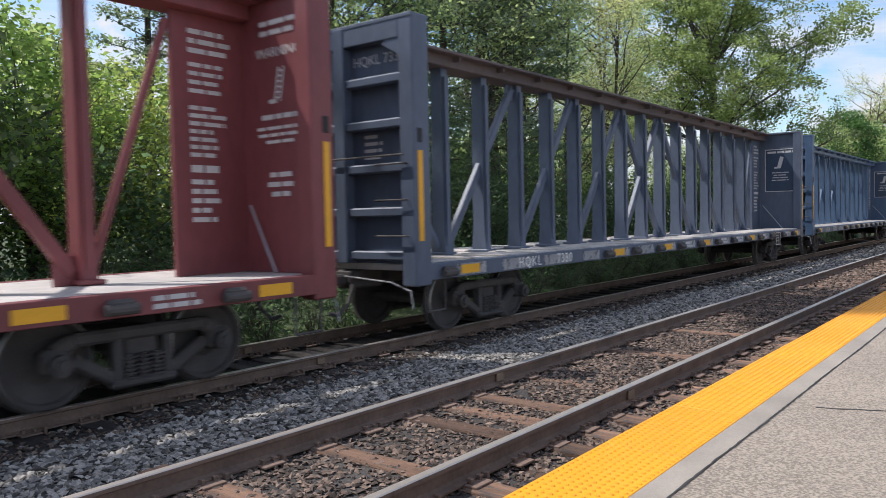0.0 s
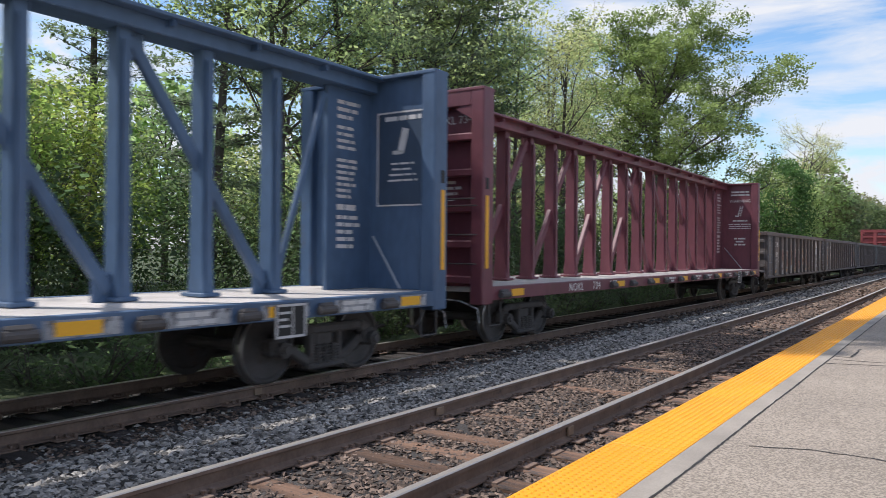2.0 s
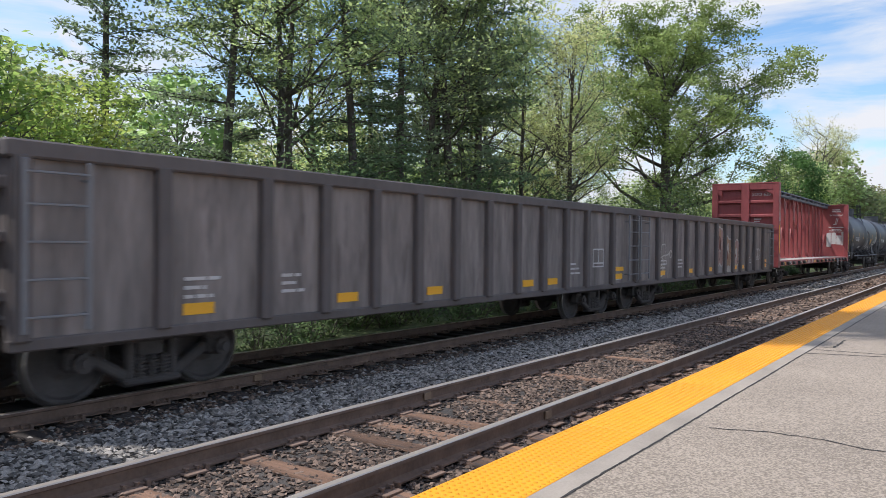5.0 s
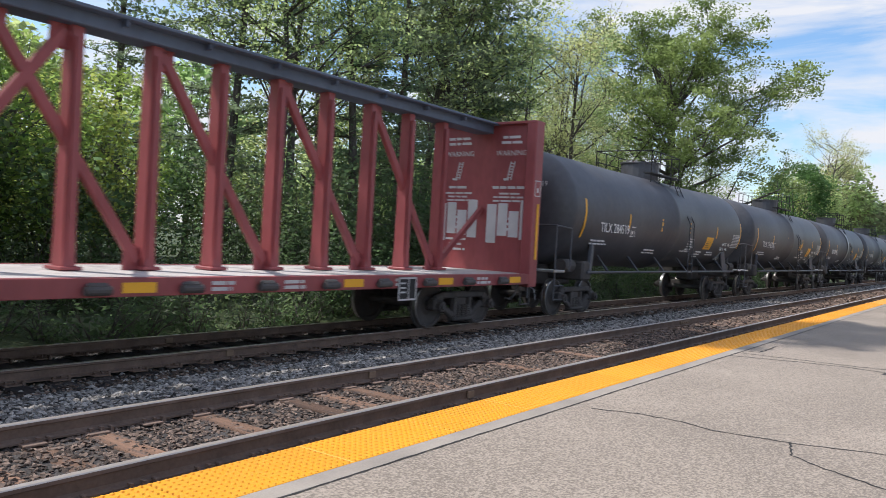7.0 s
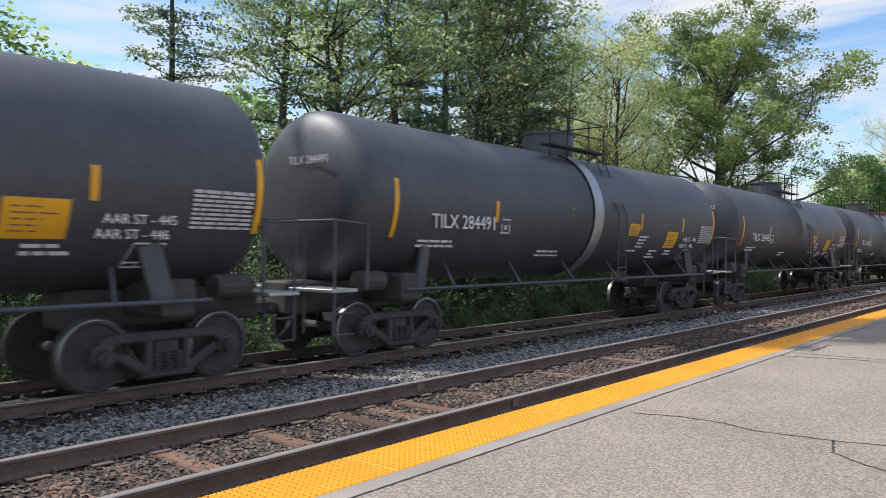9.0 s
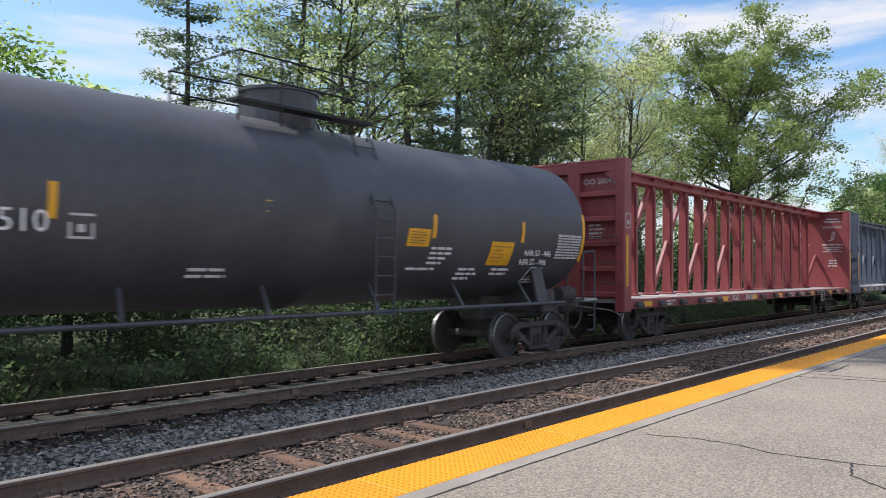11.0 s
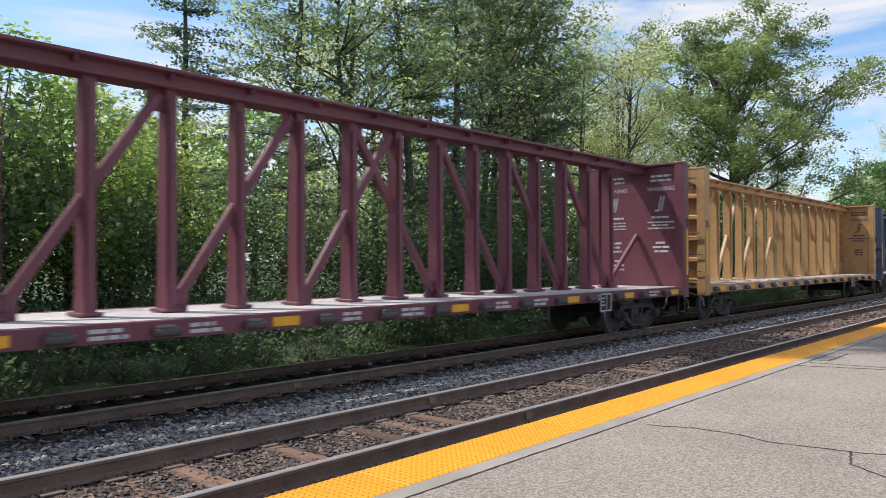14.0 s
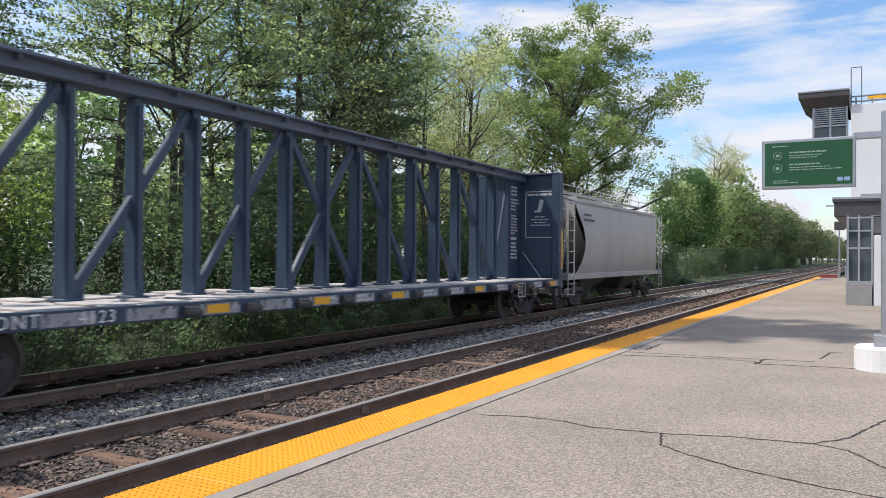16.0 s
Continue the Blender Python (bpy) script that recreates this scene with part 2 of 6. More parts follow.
M_trimgrey = mat("grey_fascia", (0.20, 0.20, 0.21), rough=0.55, var=0.12, bump=0.03)
M_trimdark = mat("dark_bronze_frame", (0.07, 0.065, 0.065), rough=0.5, var=0.15, bump=0.03)
M_greyblock = mat("grey_block_wall", (0.30, 0.29, 0.28), rough=0.8, var=0.12, bump=0.15)
M_glass = bpy.data.materials.new("tinted_glass")
M_glass.use_nodes = True
gb = M_glass.node_tree.nodes["Principled BSDF"]
gb.inputs["Base Color"].default_value = (0.05, 0.07, 0.085, 1)
gb.inputs["Roughness"].default_value, gb.inputs["Specular IOR Level"].default_value = 0.06, 0.9
M_sign = mat("green_sign_face", (0.012, 0.085, 0.030), rough=0.35, var=0.08, bump=0.0)
M_signtext = mat("pale_sign_print", (0.30, 0.42, 0.33), rough=0.5, var=0.05, bump=0.0)
M_signblue = mat("pale_blue_mark", (0.30, 0.42, 0.60), rough=0.5, var=0.05, bump=0.0)


# ---- mesh helpers ----
def box(bm, c, s, bevel=0.0, m=None):
    r = bmesh.ops.create_cube(bm, size=1.0, matrix=(m or Matrix()) @ Matrix.Translation(c) @ Matrix.Diagonal((*s, 1)))
    if bevel:
        es = list({e for v in r["verts"] for e in v.link_edges})
        bmesh.ops.bevel(bm, geom=es, offset=bevel, segments=1, affect="EDGES", clamp_overlap=True)


def rod(bm, a, b, r, seg=8, r2=None):
    a, b = Vector(a), Vector(b)
    d = b - a
    m = Matrix.Translation((a + b) / 2) @ d.to_track_quat("Z", "Y").to_matrix().to_4x4()
    bmesh.ops.create_cone(bm, cap_ends=True, segments=seg, radius1=r, radius2=r if r2 is None else r2, depth=d.length, matrix=m)


def beam(bm, a, b, w, h, bevel=0.0):
    """A bar from a to b, w wide across y and h deep."""
    a, b = Vector(a), Vector(b)
    d = b - a
    m = Matrix.Translation((a + b) / 2) @ d.to_track_quat("X", "Z").to_matrix().to_4x4()
    box(bm, (0, 0, 0), (d.length, w, h), bevel, m)


def ribbon(bm, pts, w, y, closed=False):
    """A flat painted stroke of width w along points (x, z), facing -y, in one piece."""
    n = len(pts)
    left, right = [], []
    for i in range(n):
        a = pts[i - 1] if closed or i else pts[0]
        b = pts[(i + 1) % n] if closed or i < n - 1 else pts[-1]
        d = Vector((b[0] - a[0], b[1] - a[1]))
        d = d.normalized() if d.length > 1e-6 else Vector((1, 0))
        left.append(bm.verts.new((pts[i][0] - d.y * w / 2, y, pts[i][1] + d.x * w / 2)))
        right.append(bm.verts.new((pts[i][0] + d.y * w / 2, y, pts[i][1] - d.x * w / 2)))
    for i in range(n if closed else n - 1):
        j = (i + 1) % n
        bm.faces.new((left[i], right[i], right[j], left[j]))


def mesh_of(name, bm, material, smooth=False):
    me = bpy.data.meshes.new(name)
    bm.to_mesh(me)
    bm.free()
    for mm in material if isinstance(material, (list, tuple)) else [material]:
        me.materials.append(mm)
    if smooth:
        me.shade_smooth()
    return me


def part(name, data, material, parent, label="", at=(0, 0, 0), turn=0.0, smooth=False):
    """Links a bmesh, or a mesh made before, as one mesh object under a thing or part."""
    me = mesh_of(name, data, material, smooth) if isinstance(data, bmesh.types.BMesh) else data
    ob = new(name, me)
    ob.parent = parent
    ob.location = at
    ob.rotation_euler = (0, 0, turn)
    if label:
        ob["label"] = label
    return ob


def raw(name, verts, faces, material):
    me = bpy.data.meshes.new(name)
    me.from_pydata(verts, [], faces)
    me.update()
    me.materials.append(material)
    return me


def words(text, size, material, spread=1.0):
    """Flat lettering in the built-in font, facing -y, centred on its origin."""
    cu = bpy.data.curves.new("lettering", "FONT")
    cu.body, cu.size, cu.align_x, cu.align_y, cu.resolution_u = text, size, "CENTER", "CENTER", 2
    cu.extrude = 0.002
    cu.space_character = spread
    ob = bpy.data.objects.new("lettering", cu)
    scene.collection.objects.link(ob)
    bpy.context.view_layer.update()
    me = bpy.data.meshes.new_from_object(ob.evaluated_get(bpy.context.evaluated_depsgraph_get()))
    bpy.data.objects.remove(ob)
    me.transform(Matrix.Rotation(radians(90), 4, "X"))
    me.materials.clear()
    me.materials.append(material)
    return me


def structure(name, data, material, label="", parent=None):
    ob = part(name, data, material, parent, label)
    return tagged(ob, label, "", "", "structure")


X0, X1 = -60.0, 420.0
T1, T2, Z2 = 0.7525, 5.05, -0.10      # track centre lines; the far track lies lower
RAILS = [(T1 - 0.7525, 0.0), (T1 + 0.7525, 0.0), (T2 - 0.7525, Z2), (T2 + 0.7525, Z2)]
PZ = 0.13                              # platform top
EDGE, YEL, COP = -0.84, -1.39, -1.56   # platform edge, end of the yellow strip, end of the coping


# ---- ground, ballast, tracks ----
def build_ground():
    bm = bmesh.new()
    xs = [-900, -300, -80, -40, -10, 20, 60, 120, 250, 450, 1200, 3000]
    ys = [-2500, -400, -60, -14, 8.3, 9.5, 12, 16, 24, 60, 400, 2500]
    rng = random.Random(3)
    grid = [[bm.verts.new((x, y, -0.55 + (0.25 * rng.random() if 9 < y < 70 else 0) - (0.1 if y < 9 else 0))) for y in ys] for x in xs]
    for i in range(len(xs) - 1):
        for j in range(len(ys) - 1):
            bm.faces.new((grid[i][j], grid[i + 1][j], grid[i + 1][j + 1], grid[i][j + 1]))
    structure("ground", bm, M_grass, "rough green grass and earth under the woods")
    # ballast bed: one cross-section drawn along the line
    prof = [(-1.2, -0.27), (-0.6, -0.235), (0.0, -0.192), (1.5, -0.192), (1.95, -0.21), (2.6, -0.22), (3.3, -0.26), (4.2, -0.315), (5.9, -0.315), (6.6, -0.33), (7.6, -0.52), (9.0, -0.75)]
    bm = bmesh.new()
    rows = [[bm.verts.new((x, y, z)) for y, z in prof] for x in (X0, -20, 0, 20, 60, 150, X1)]
    for a, b in zip(rows, rows[1:]):
        for k in range(len(prof) - 1):
            f = bm.faces.new((a[k], b[k], b[k + 1], a[k + 1]))
            # far-track stretch takes the colour darkened for shade under the train
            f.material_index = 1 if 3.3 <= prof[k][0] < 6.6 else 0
    structure("ballast_bed", bm, [M_bed, M_shadebed], "dark dusty ballast bed, coloured darker for train shade under the far track")

    def bed_z(y):
        for (ya, za), (yb, zb) in zip(prof, prof[1:]):
            if ya <= y <= yb:
                return za + (zb - za) * (y - ya) / (yb - ya)
        return -0.3
    # loose stones, dense near by and thinner with distance
    rng = np.random.RandomState(7)
    base = np.array([(1, 0, 0), (-1, 0, 0), (0, 1, 0), (0, -1, 0), (0, 0, 1), (0, 0, -1)], float)
    tri = np.array([(0, 2, 4), (2, 1, 4), (1, 3, 4), (3, 0, 4), (2, 0, 5), (1, 2, 5), (3, 1, 5), (0, 3, 5)])
    for name, material, label, bands in (
            ("ballast_stones", M_stone, "loose grey crushed stone ballast beside the rails", ((1.55, 3.45, 1.5), (3.45, 4.3, 0.12), (5.8, 7.6, 0.3))),
            ("track_stones", M_stonebrown, "dusty brown crushed stone between the near rails", ((-0.82, 0.0, 1.0), (0.0, 1.55, 0.85), (3.4, 4.3, 0.35)))):
        verts, faces = [], []
        count = 0
        for xa, xb, dens, size in ((-7, 4, 520, 0.030), (4, 12, 290, 0.036), (12, 30, 100, 0.05), (30, 70, 25, 0.08)):
            if name == "track_stones" and xb < 20:
                dens, size = dens * 1.25, size * 0.78
            for ya, yb, k in bands:
                n = int((xb - xa) * (yb - ya) * dens * k)
                px, py = rng.uniform(xa, xb, n), rng.uniform(ya, yb, n)
                for x, y in zip(px, py):
                    s = size * (0.6 + 0.8 * rng.rand())
                    v = base * (rng.uniform(0.6, 1.25, (6, 1)) * s) * np.array((1.3, 1.0, 0.55))
                    v = v + rng.uniform(-0.3, 0.3, (6, 3)) * s
                    a, c = rng.uniform(0, 6.28), rng.uniform(-0.6, 0.6)
                    ca, sa, cc, sc = math.cos(a), math.sin(a), math.cos(c), math.sin(c)
                    R = np.array(((ca, -sa, 0), (sa, ca, 0), (0, 0, 1))) @ np.array(((1, 0, 0), (0, cc, -sc), (0, sc, cc)))
                    v = v @ R.T + np.array((x, y, bed_z(y) + s * 0.30))
                    verts.append(v)
                    faces.append(tri + 6 * count)
                    count += 1
        me = raw(name, np.concatenate(verts).tolist(), np.concatenate(faces).tolist(), material)
        tagged(new(name, me), label, "ballast", "", "stuff")


def build_rails():
    # half section of a rail, head to foot
    half = [(0.030, 0.0), (0.036, -0.008), (0.037, -0.034), (0.012, -0.046), (0.009, -0.125), (0.030, -0.142), (0.070, -0.152), (0.070, -0.166)]
    prof = [(y, z) for y, z in half] + [(-y, z) for y, z in reversed(half)]
    for k, (y, z) in enumerate(RAILS):
        bm = bmesh.new()
        ends = [[bm.verts.new((x, py, pz)) for py, pz in prof] for x in (X0, -8, 0, 10, 40, X1)]
        n = len(prof)
        for a, b in zip(ends, ends[1:]):
            for i in range(n):
                j = (i + 1) % n
                f = bm.faces.new((a[i], b[i], b[j], a[j]))
                f.material_index = 0 if (i == n - 1 or i == 0 or i == n - 2) else 1
        bmesh.ops.recalc_face_normals(bm, faces=bm.faces)
        ob = part("rail", bm, [M_railtop, M_railside], None, "", (0, y, z))
        tagged(ob, "long steel rail with a polished head and rusty sides", "rail", "rails of the two tracks")
        for xj in (0.0, 11.9, 23.8, 35.7):
            bm = bmesh.new()
            for s in (-1, 1):
                box(bm, (xj, s * 0.030, -0.083), (0.66 if xj else 0.13, 0.022, 0.085), 0.006)
                if xj:
                    for bx in (-0.24, -0.08, 0.08, 0.24):
                        rod(bm, (xj + bx, s * 0.03, -0.083), (xj + bx, s * 0.062, -0.083), 0.016, 6)
            if xj == 0.0 or k == 1:
                part("joint_bar", bm, M_joint, ob, "pale rusty joint bar bolted to the rail web")
            else:
                bm.free()


def build_ties():
    rng = random.Random(11)
    bm = bmesh.new()
    box(bm, (0, 0, 0), (0.23, 2.6, 0.18), 0.012)
    tie = mesh_of("tie", bm, M_tie)
    # far track's ties: a copy whose colour holds the train's shade
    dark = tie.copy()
    dark.materials[0] = M_shadetie
    bm = bmesh.new()
    box(bm, (0, 0, 0), (0.19, 0.34, 0.016), 0.003)
    for sy in (-1, 1):
        for sx in (-0.05, 0.05):
            rod(bm, (sx, sy * 0.095, 0), (sx, sy * 0.095, 0.035), 0.013, 6)
            box(bm, (sx, sy * 0.085, 0.035), (0.03, 0.045, 0.014))
    for sy in (-1, 1):
        box(bm, (0.15, sy * 0.07, 0.0), (0.035, 0.06, 0.07), 0.006)
    plate = mesh_of("tie_plate", bm, M_railside)
    for c, z in ((T1, 0.0), (T2, Z2)):
        tr = new("track")
        tr.location = (0, c, z)
        tagged(tr, "railway track bed of weathered timber ties with steel tie plates", "track", "", "structure")
        far_v, far_f, pv, pf = [], [], [], []
        i = 0
        x = -9.0
        while x < 190:
            x += 0.53 + rng.uniform(-0.02, 0.02)
            i += 1
            if x < 62:
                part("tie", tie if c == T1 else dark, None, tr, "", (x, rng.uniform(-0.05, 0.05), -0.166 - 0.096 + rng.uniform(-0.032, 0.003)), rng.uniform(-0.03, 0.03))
                if x < 24:
                    for s in (-0.7525, 0.7525):
                        part("tie_plate", plate, None, tr, "", (x, s, -0.166))
            else:
                k = len(far_v)
                far_v += [(x + a, b, -0.17) for a, b in ((-0.11, -1.3), (0.11, -1.3), (0.11, 1.3), (-0.11, 1.3))]
                far_v += [(x + a, b, -0.35) for a, b in ((-0.11, -1.3), (0.11, -1.3), (0.11, 1.3), (-0.11, 1.3))]
                far_f += [(k, k + 1, k + 2, k + 3), (k, k + 4, k + 5, k + 1), (k + 2, k + 6, k + 7, k + 3), (k + 1, k + 5, k + 6, k + 2), (k + 3, k + 7, k + 4, k)]
        ob = part("far_ties", raw("far_ties", far_v, far_f, M_tie), None, tr)
        tagged(ob, "", "", "", "stuff")


# ---- platform ----
def strip(bm, pts, w, z, rng, jit=0.014):
    """A thin ragged ribbon along a line on the ground."""
    left, right = [], []
    fine = []
    for (xa, ya), (xb, yb) in zip(pts, pts[1:]):
        n = max(2, int(math.hypot(xb - xa, yb - ya) / 0.06))
        fine += [(xa + (xb - xa) * i / n, ya + (yb - ya) * i / n) for i in range(n)]
    fine.append(pts[-1])
    for i, (x, y) in enumerate(fine):
        a, b = fine[max(0, i - 1)], fine[min(len(fine) - 1, i + 1)]
        d = Vector((b[0] - a[0], b[1] - a[1])).normalized()
        ww = w * rng.uniform(0.5, 1.3)
        jx, jy = rng.uniform(-jit, jit), rng.uniform(-jit, jit)
        left.append(bm.verts.new((x + jx - d.y * ww, y + jy + d.x * ww, z)))
        right.append(bm.verts.new((x + jx + d.y * ww, y + jy - d.x * ww, z)))
    for i in range(len(fine) - 1):
        bm.faces.new((left[i], right[i], right[i + 1], left[i + 1]))


def build_platform():
    rng = random.Random(5)
    PX0, PX1 = -40.0, 68.0
    bm = bmesh.new()
    box(bm, ((PX0 + PX1) / 2, (COP - 0.012 - 30) / 2, PZ - 0.3), (PX1 - PX0, 30 + COP - 0.012, 0.6))
    plat = structure("platform", bm, M_asphalt, "worn grey asphalt station platform with cracks")
    bm = bmesh.new()
    box(bm, ((PX0 + PX1) / 2, (YEL + COP) / 2, PZ - 0.3), (PX1 - PX0, YEL - COP, 0.604), 0.004)
    box(bm, ((PX0 + PX1) / 2, (EDGE - 0.03 + YEL) / 2, PZ - 0.32), (PX1 - PX0, EDGE - 0.03 - YEL, 0.6), 0.0)
    structure("platform_edge", bm, M_coping, "pale concrete coping along the platform edge")
    bm = bmesh.new()
    strip(bm, [(x, COP - 0.008 + 0.006 * math.sin(x * 1.9)) for x in np.arange(PX0, PX1, 0.9)], 0.009, PZ + 0.004, rng, 0.004)
    box(bm, ((PX0 + PX1) / 2, COP - 0.006, PZ - 0.1), (PX1 - PX0, 0.012, 0.19))
    structure("platform_joint", bm, M_crack, "dark open joint between coping and asphalt")
    tact = new("tactile_strip")
    tagged(tact, "bright yellow tactile warning strip along the platform edge", "tactile strip", "", "structure")
    L = 1.22
    bm = bmesh.new()
    box(bm, (0, 0, 0), (L - 0.006, EDGE - YEL - 0.004, 0.03), 0.004)
    tile = mesh_of("tactile_tile", bm, M_tactile)
    x = -12.0
    while x < PX1:
        part("tactile_tile", tile, None, tact, "", (x + L / 2, (EDGE + YEL) / 2, PZ - 0.013 + rng.uniform(-0.0015, 0.0015)))
        x += L
    # domes
    v, f = [], []
    ring = [(math.cos(k * math.pi / 3), math.sin(k * math.pi / 3)) for k in range(6)]
    x = -7.0
    while x < 26.0:
        for j in range(10):
            y = YEL + 0.03 + j * (EDGE - YEL - 0.06) / 9
            k = len(v)
            v += [(x + 0.018 * a, y + 0.018 * b, PZ + 0.0015) for a, b in ring]
            v += [(x + 0.011 * a, y + 0.011 * b, PZ + 0.0095) for a, b in ring]
            f += [(k + i, k + (i + 1) % 6, k + 6 + (i + 1) % 6, k + 6 + i) for i in range(6)] + [tuple(k + 6 + i for i in range(6))]
        x += 0.0595
    d = part("tactile_domes", raw("tactile_domes", v, f, M_tactile), None, tact)
    tagged(d, "", "", "", "stuff")
    # cracks and joints in the asphalt
    cracks = [[(-0.5, -1.75), (-0.46, -1.94), (-0.35, -2.16), (-0.35, -2.6), (-0.46, -2.9), (-0.38, -3.52), (-0.19, -4.12), (-0.1, -4.74), (0.3, -5.0), (1.33, -5.29), (2.2, -6.2)],
              [(-0.38, -3.52), (-0.8, -3.62), (-0.96, -3.8), (-1.25, -4.28), (-1.43, -4.86), (-1.6, -5.6)],
              [(-0.1, -4.74), (-0.2, -5.0), (-0.66, -5.27), (-1.0, -5.8)],
              [(4.85, -1.57), (5.15, -2.47), (5.26, -3.14), (5.2, -3.66), (4.92, -3.64)], [(5.5, -3.67), (4.95, -3.70), (5.14, -4.57), (5.23, -5.34), (5.1, -9)],
              [(5.35, -1.6), (5.42, -2.4), (5.5, -3.3), (5.7, -4.4)], [(6.1, -4.45), (7.1, -4.56), (7.2, -4.75)], [(5.7, -1.6), (5.75, -1.8), (6.9, -1.8)],
              [(28.5, -1.6), (28.9, -4.2)]]
    for c in cracks:
        bm = bmesh.new()
        strip(bm, c, 0.011 if c[0][0] < 3 else 0.018, PZ + 0.003, rng)
        part("crack", bm, M_crack, plat, "thin dark crack in the asphalt")


build_ground()
build_rails()
build_platform()


# ---- railway cars: origin on the track's centre line at rail height, x along the train ----
def build_truck_meshes():
    W = 0.457
    m = {}
    bm = bmesh.new()
    box(bm, (0, 0, 0.55), (0.36, 2.0, 0.26), 0.03)
    rod(bm, (0, 0, 0.6), (0, 0, 0.8), 0.2, 14)
    m["truck"] = mesh_of("truck", bm, M_truck)
    bm = bmesh.new()
    beam(bm, (-0.72, 0, 0.66), (0.72, 0, 0.66), 0.14, 0.13, 0.03)
    for s in (-1, 1):
        beam(bm, (s * 0.70, 0, 0.66), (s * 0.90, 0, 0.56), 0.14, 0.16, 0.03)
        box(bm, (s * 0.88, 0, 0.48), (0.28, 0.2, 0.24), 0.04)
        rod(bm, (s * 0.88, -0.19, 0.457), (s * 0.88, 0.02, 0.457), 0.105, 12)
        rod(bm, (s * 0.88, -0.225, 0.457), (s * 0.88, -0.18, 0.457), 0.06, 10)
        beam(bm, (s * 0.74, 0, 0.48), (s * 0.30, 0, 0.22), 0.13, 0.13, 0.03)
        beam(bm, (s * 0.27, 0, 0.20), (s * 0.27, 0, 0.62), 0.14, 0.09, 0.02)
    beam(bm, (-0.36, 0, 0.17), (0.36, 0, 0.17), 0.18, 0.09, 0.03)
    m["side_frame"] = mesh_of("side_frame", bm, M_truck)
    bm = bmesh.new()
    for x in (-0.15, 0.0, 0.15):
        z = 0.21
        while z < 0.43:
            rod(bm, (x, -0.03, z), (x, -0.03, z + 0.022), 0.07, 10)
            rod(bm, (x, -0.03, z + 0.02), (x, -0.03, z + 0.042), 0.045, 8)
            z += 0.04
    m["spring_nest"] = mesh_of("spring_nest", bm, M_truck)
    # wheel turned from a section (radius, offset across)
    sec = [(0.0, 0.015), (0.10, 0.06), (0.11, 0.02), (0.20, -0.01), (0.38, 0.015), (0.40, 0.055), (0.437, 0.055), (0.455, 0.048), (0.457, -0.03), (0.485, -0.05), (0.485, -0.075), (0.40, -0.075), (0.38, -0.03), (0.12, -0.05), (0.0, -0.05)]
    bm = bmesh.new()
    N = 32
    rings = [[bm.verts.new((r * math.cos(2 * math.pi * k / N), -o, r * math.sin(2 * math.pi * k / N))) for k in range(N)] for r, o in sec]
    for i in range(len(sec) - 1):
        for k in range(N):
            f = bm.faces.new((rings[i][k], rings[i + 1][k], rings[i + 1][(k + 1) % N], rings[i][(k + 1) % N]))
            f.material_index = 1 if i in (6, 7) else 0
    bmesh.ops.remove_doubles(bm, verts=bm.verts, dist=1e-5)
    bmesh.ops.recalc_face_normals(bm, faces=bm.faces)
    m["wheel"] = mesh_of("wheel", bm, [M_truck, M_tread])
    bm = bmesh.new()
    rod(bm, (0, -0.95, 0), (0, 0.95, 0), 0.08, 10)
    m["axle"] = mesh_of("axle", bm, M_truck)
    # coupler with a draft gear box and an air hose
    bm = bmesh.new()
    box(bm, (-0.35, 0, 0.86), (0.7, 0.32, 0.28), 0.03)
    box(bm, (0.12, 0, 0.86), (0.4, 0.14, 0.16), 0.03)
    box(bm, (0.40, -0.03, 0.86), (0.26, 0.24, 0.26), 0.06)
    for a, b in (((0.1, 0.3, 0.8), (0.22, 0.32, 0.55)), ((0.22, 0.32, 0.55), (0.38, 0.28, 0.38)), ((0.38, 0.28, 0.38), (0.5, 0.2, 0.42))):
        rod(bm, a, b, 0.03, 8)
    m["coupler"] = mesh_of("coupler", bm, M_truck)
    return m


TM = build_truck_meshes()


def add_trucks(car, xc, ends):
    for s in (-1, 1):
        t = part("truck", TM["truck"], None, car, "black cast steel freight truck", (s * xc, 0, 0))
        for side in (-1, 1):
            part("side_frame", TM["side_frame"], None, t, "", (0, side * 0.98, 0), 0 if side < 0 else math.pi)
            part("spring_nest", TM["spring_nest"], None, t, "", (0, side * 0.98, 0), 0 if side < 0 else math.pi)
            for x in (-0.88, 0.88):
                part("wheel", TM["wheel"], None, t, "steel wheel with a bright worn rim", (x, side * 0.79, 0.457), 0 if side < 0 else math.pi)
        for x in (-0.88, 0.88):
            part("axle", TM["axle"], None, t, "", (x, 0, 0.457))
        part("coupler", TM["coupler"], None, car, "", (s * ends, 0, 0), 0 if s > 0 else math.pi)


def bars(bm, x, z, rows, w, h, gap, y, rng, centre=False):
    """Rows of unreadable print as small flat bars on a face that looks to -y."""
    for r in range(rows):
        ww = w * rng.uniform(0.55, 1.0)
        xx = x - ww / 2 if centre else x
        end = xx + ww
        while xx < end:
            k = min(rng.uniform(0.10, 0.30), end - xx)
            if k > 0.02:
                box(bm, (xx + k / 2, y, z - r * gap), (k, 0.004, h))
            xx += k + 0.035


PLATE = 1.05                            # length of the solid plate at the end of a centre beam
CAR_Y = -1.43                           # the near side of a body


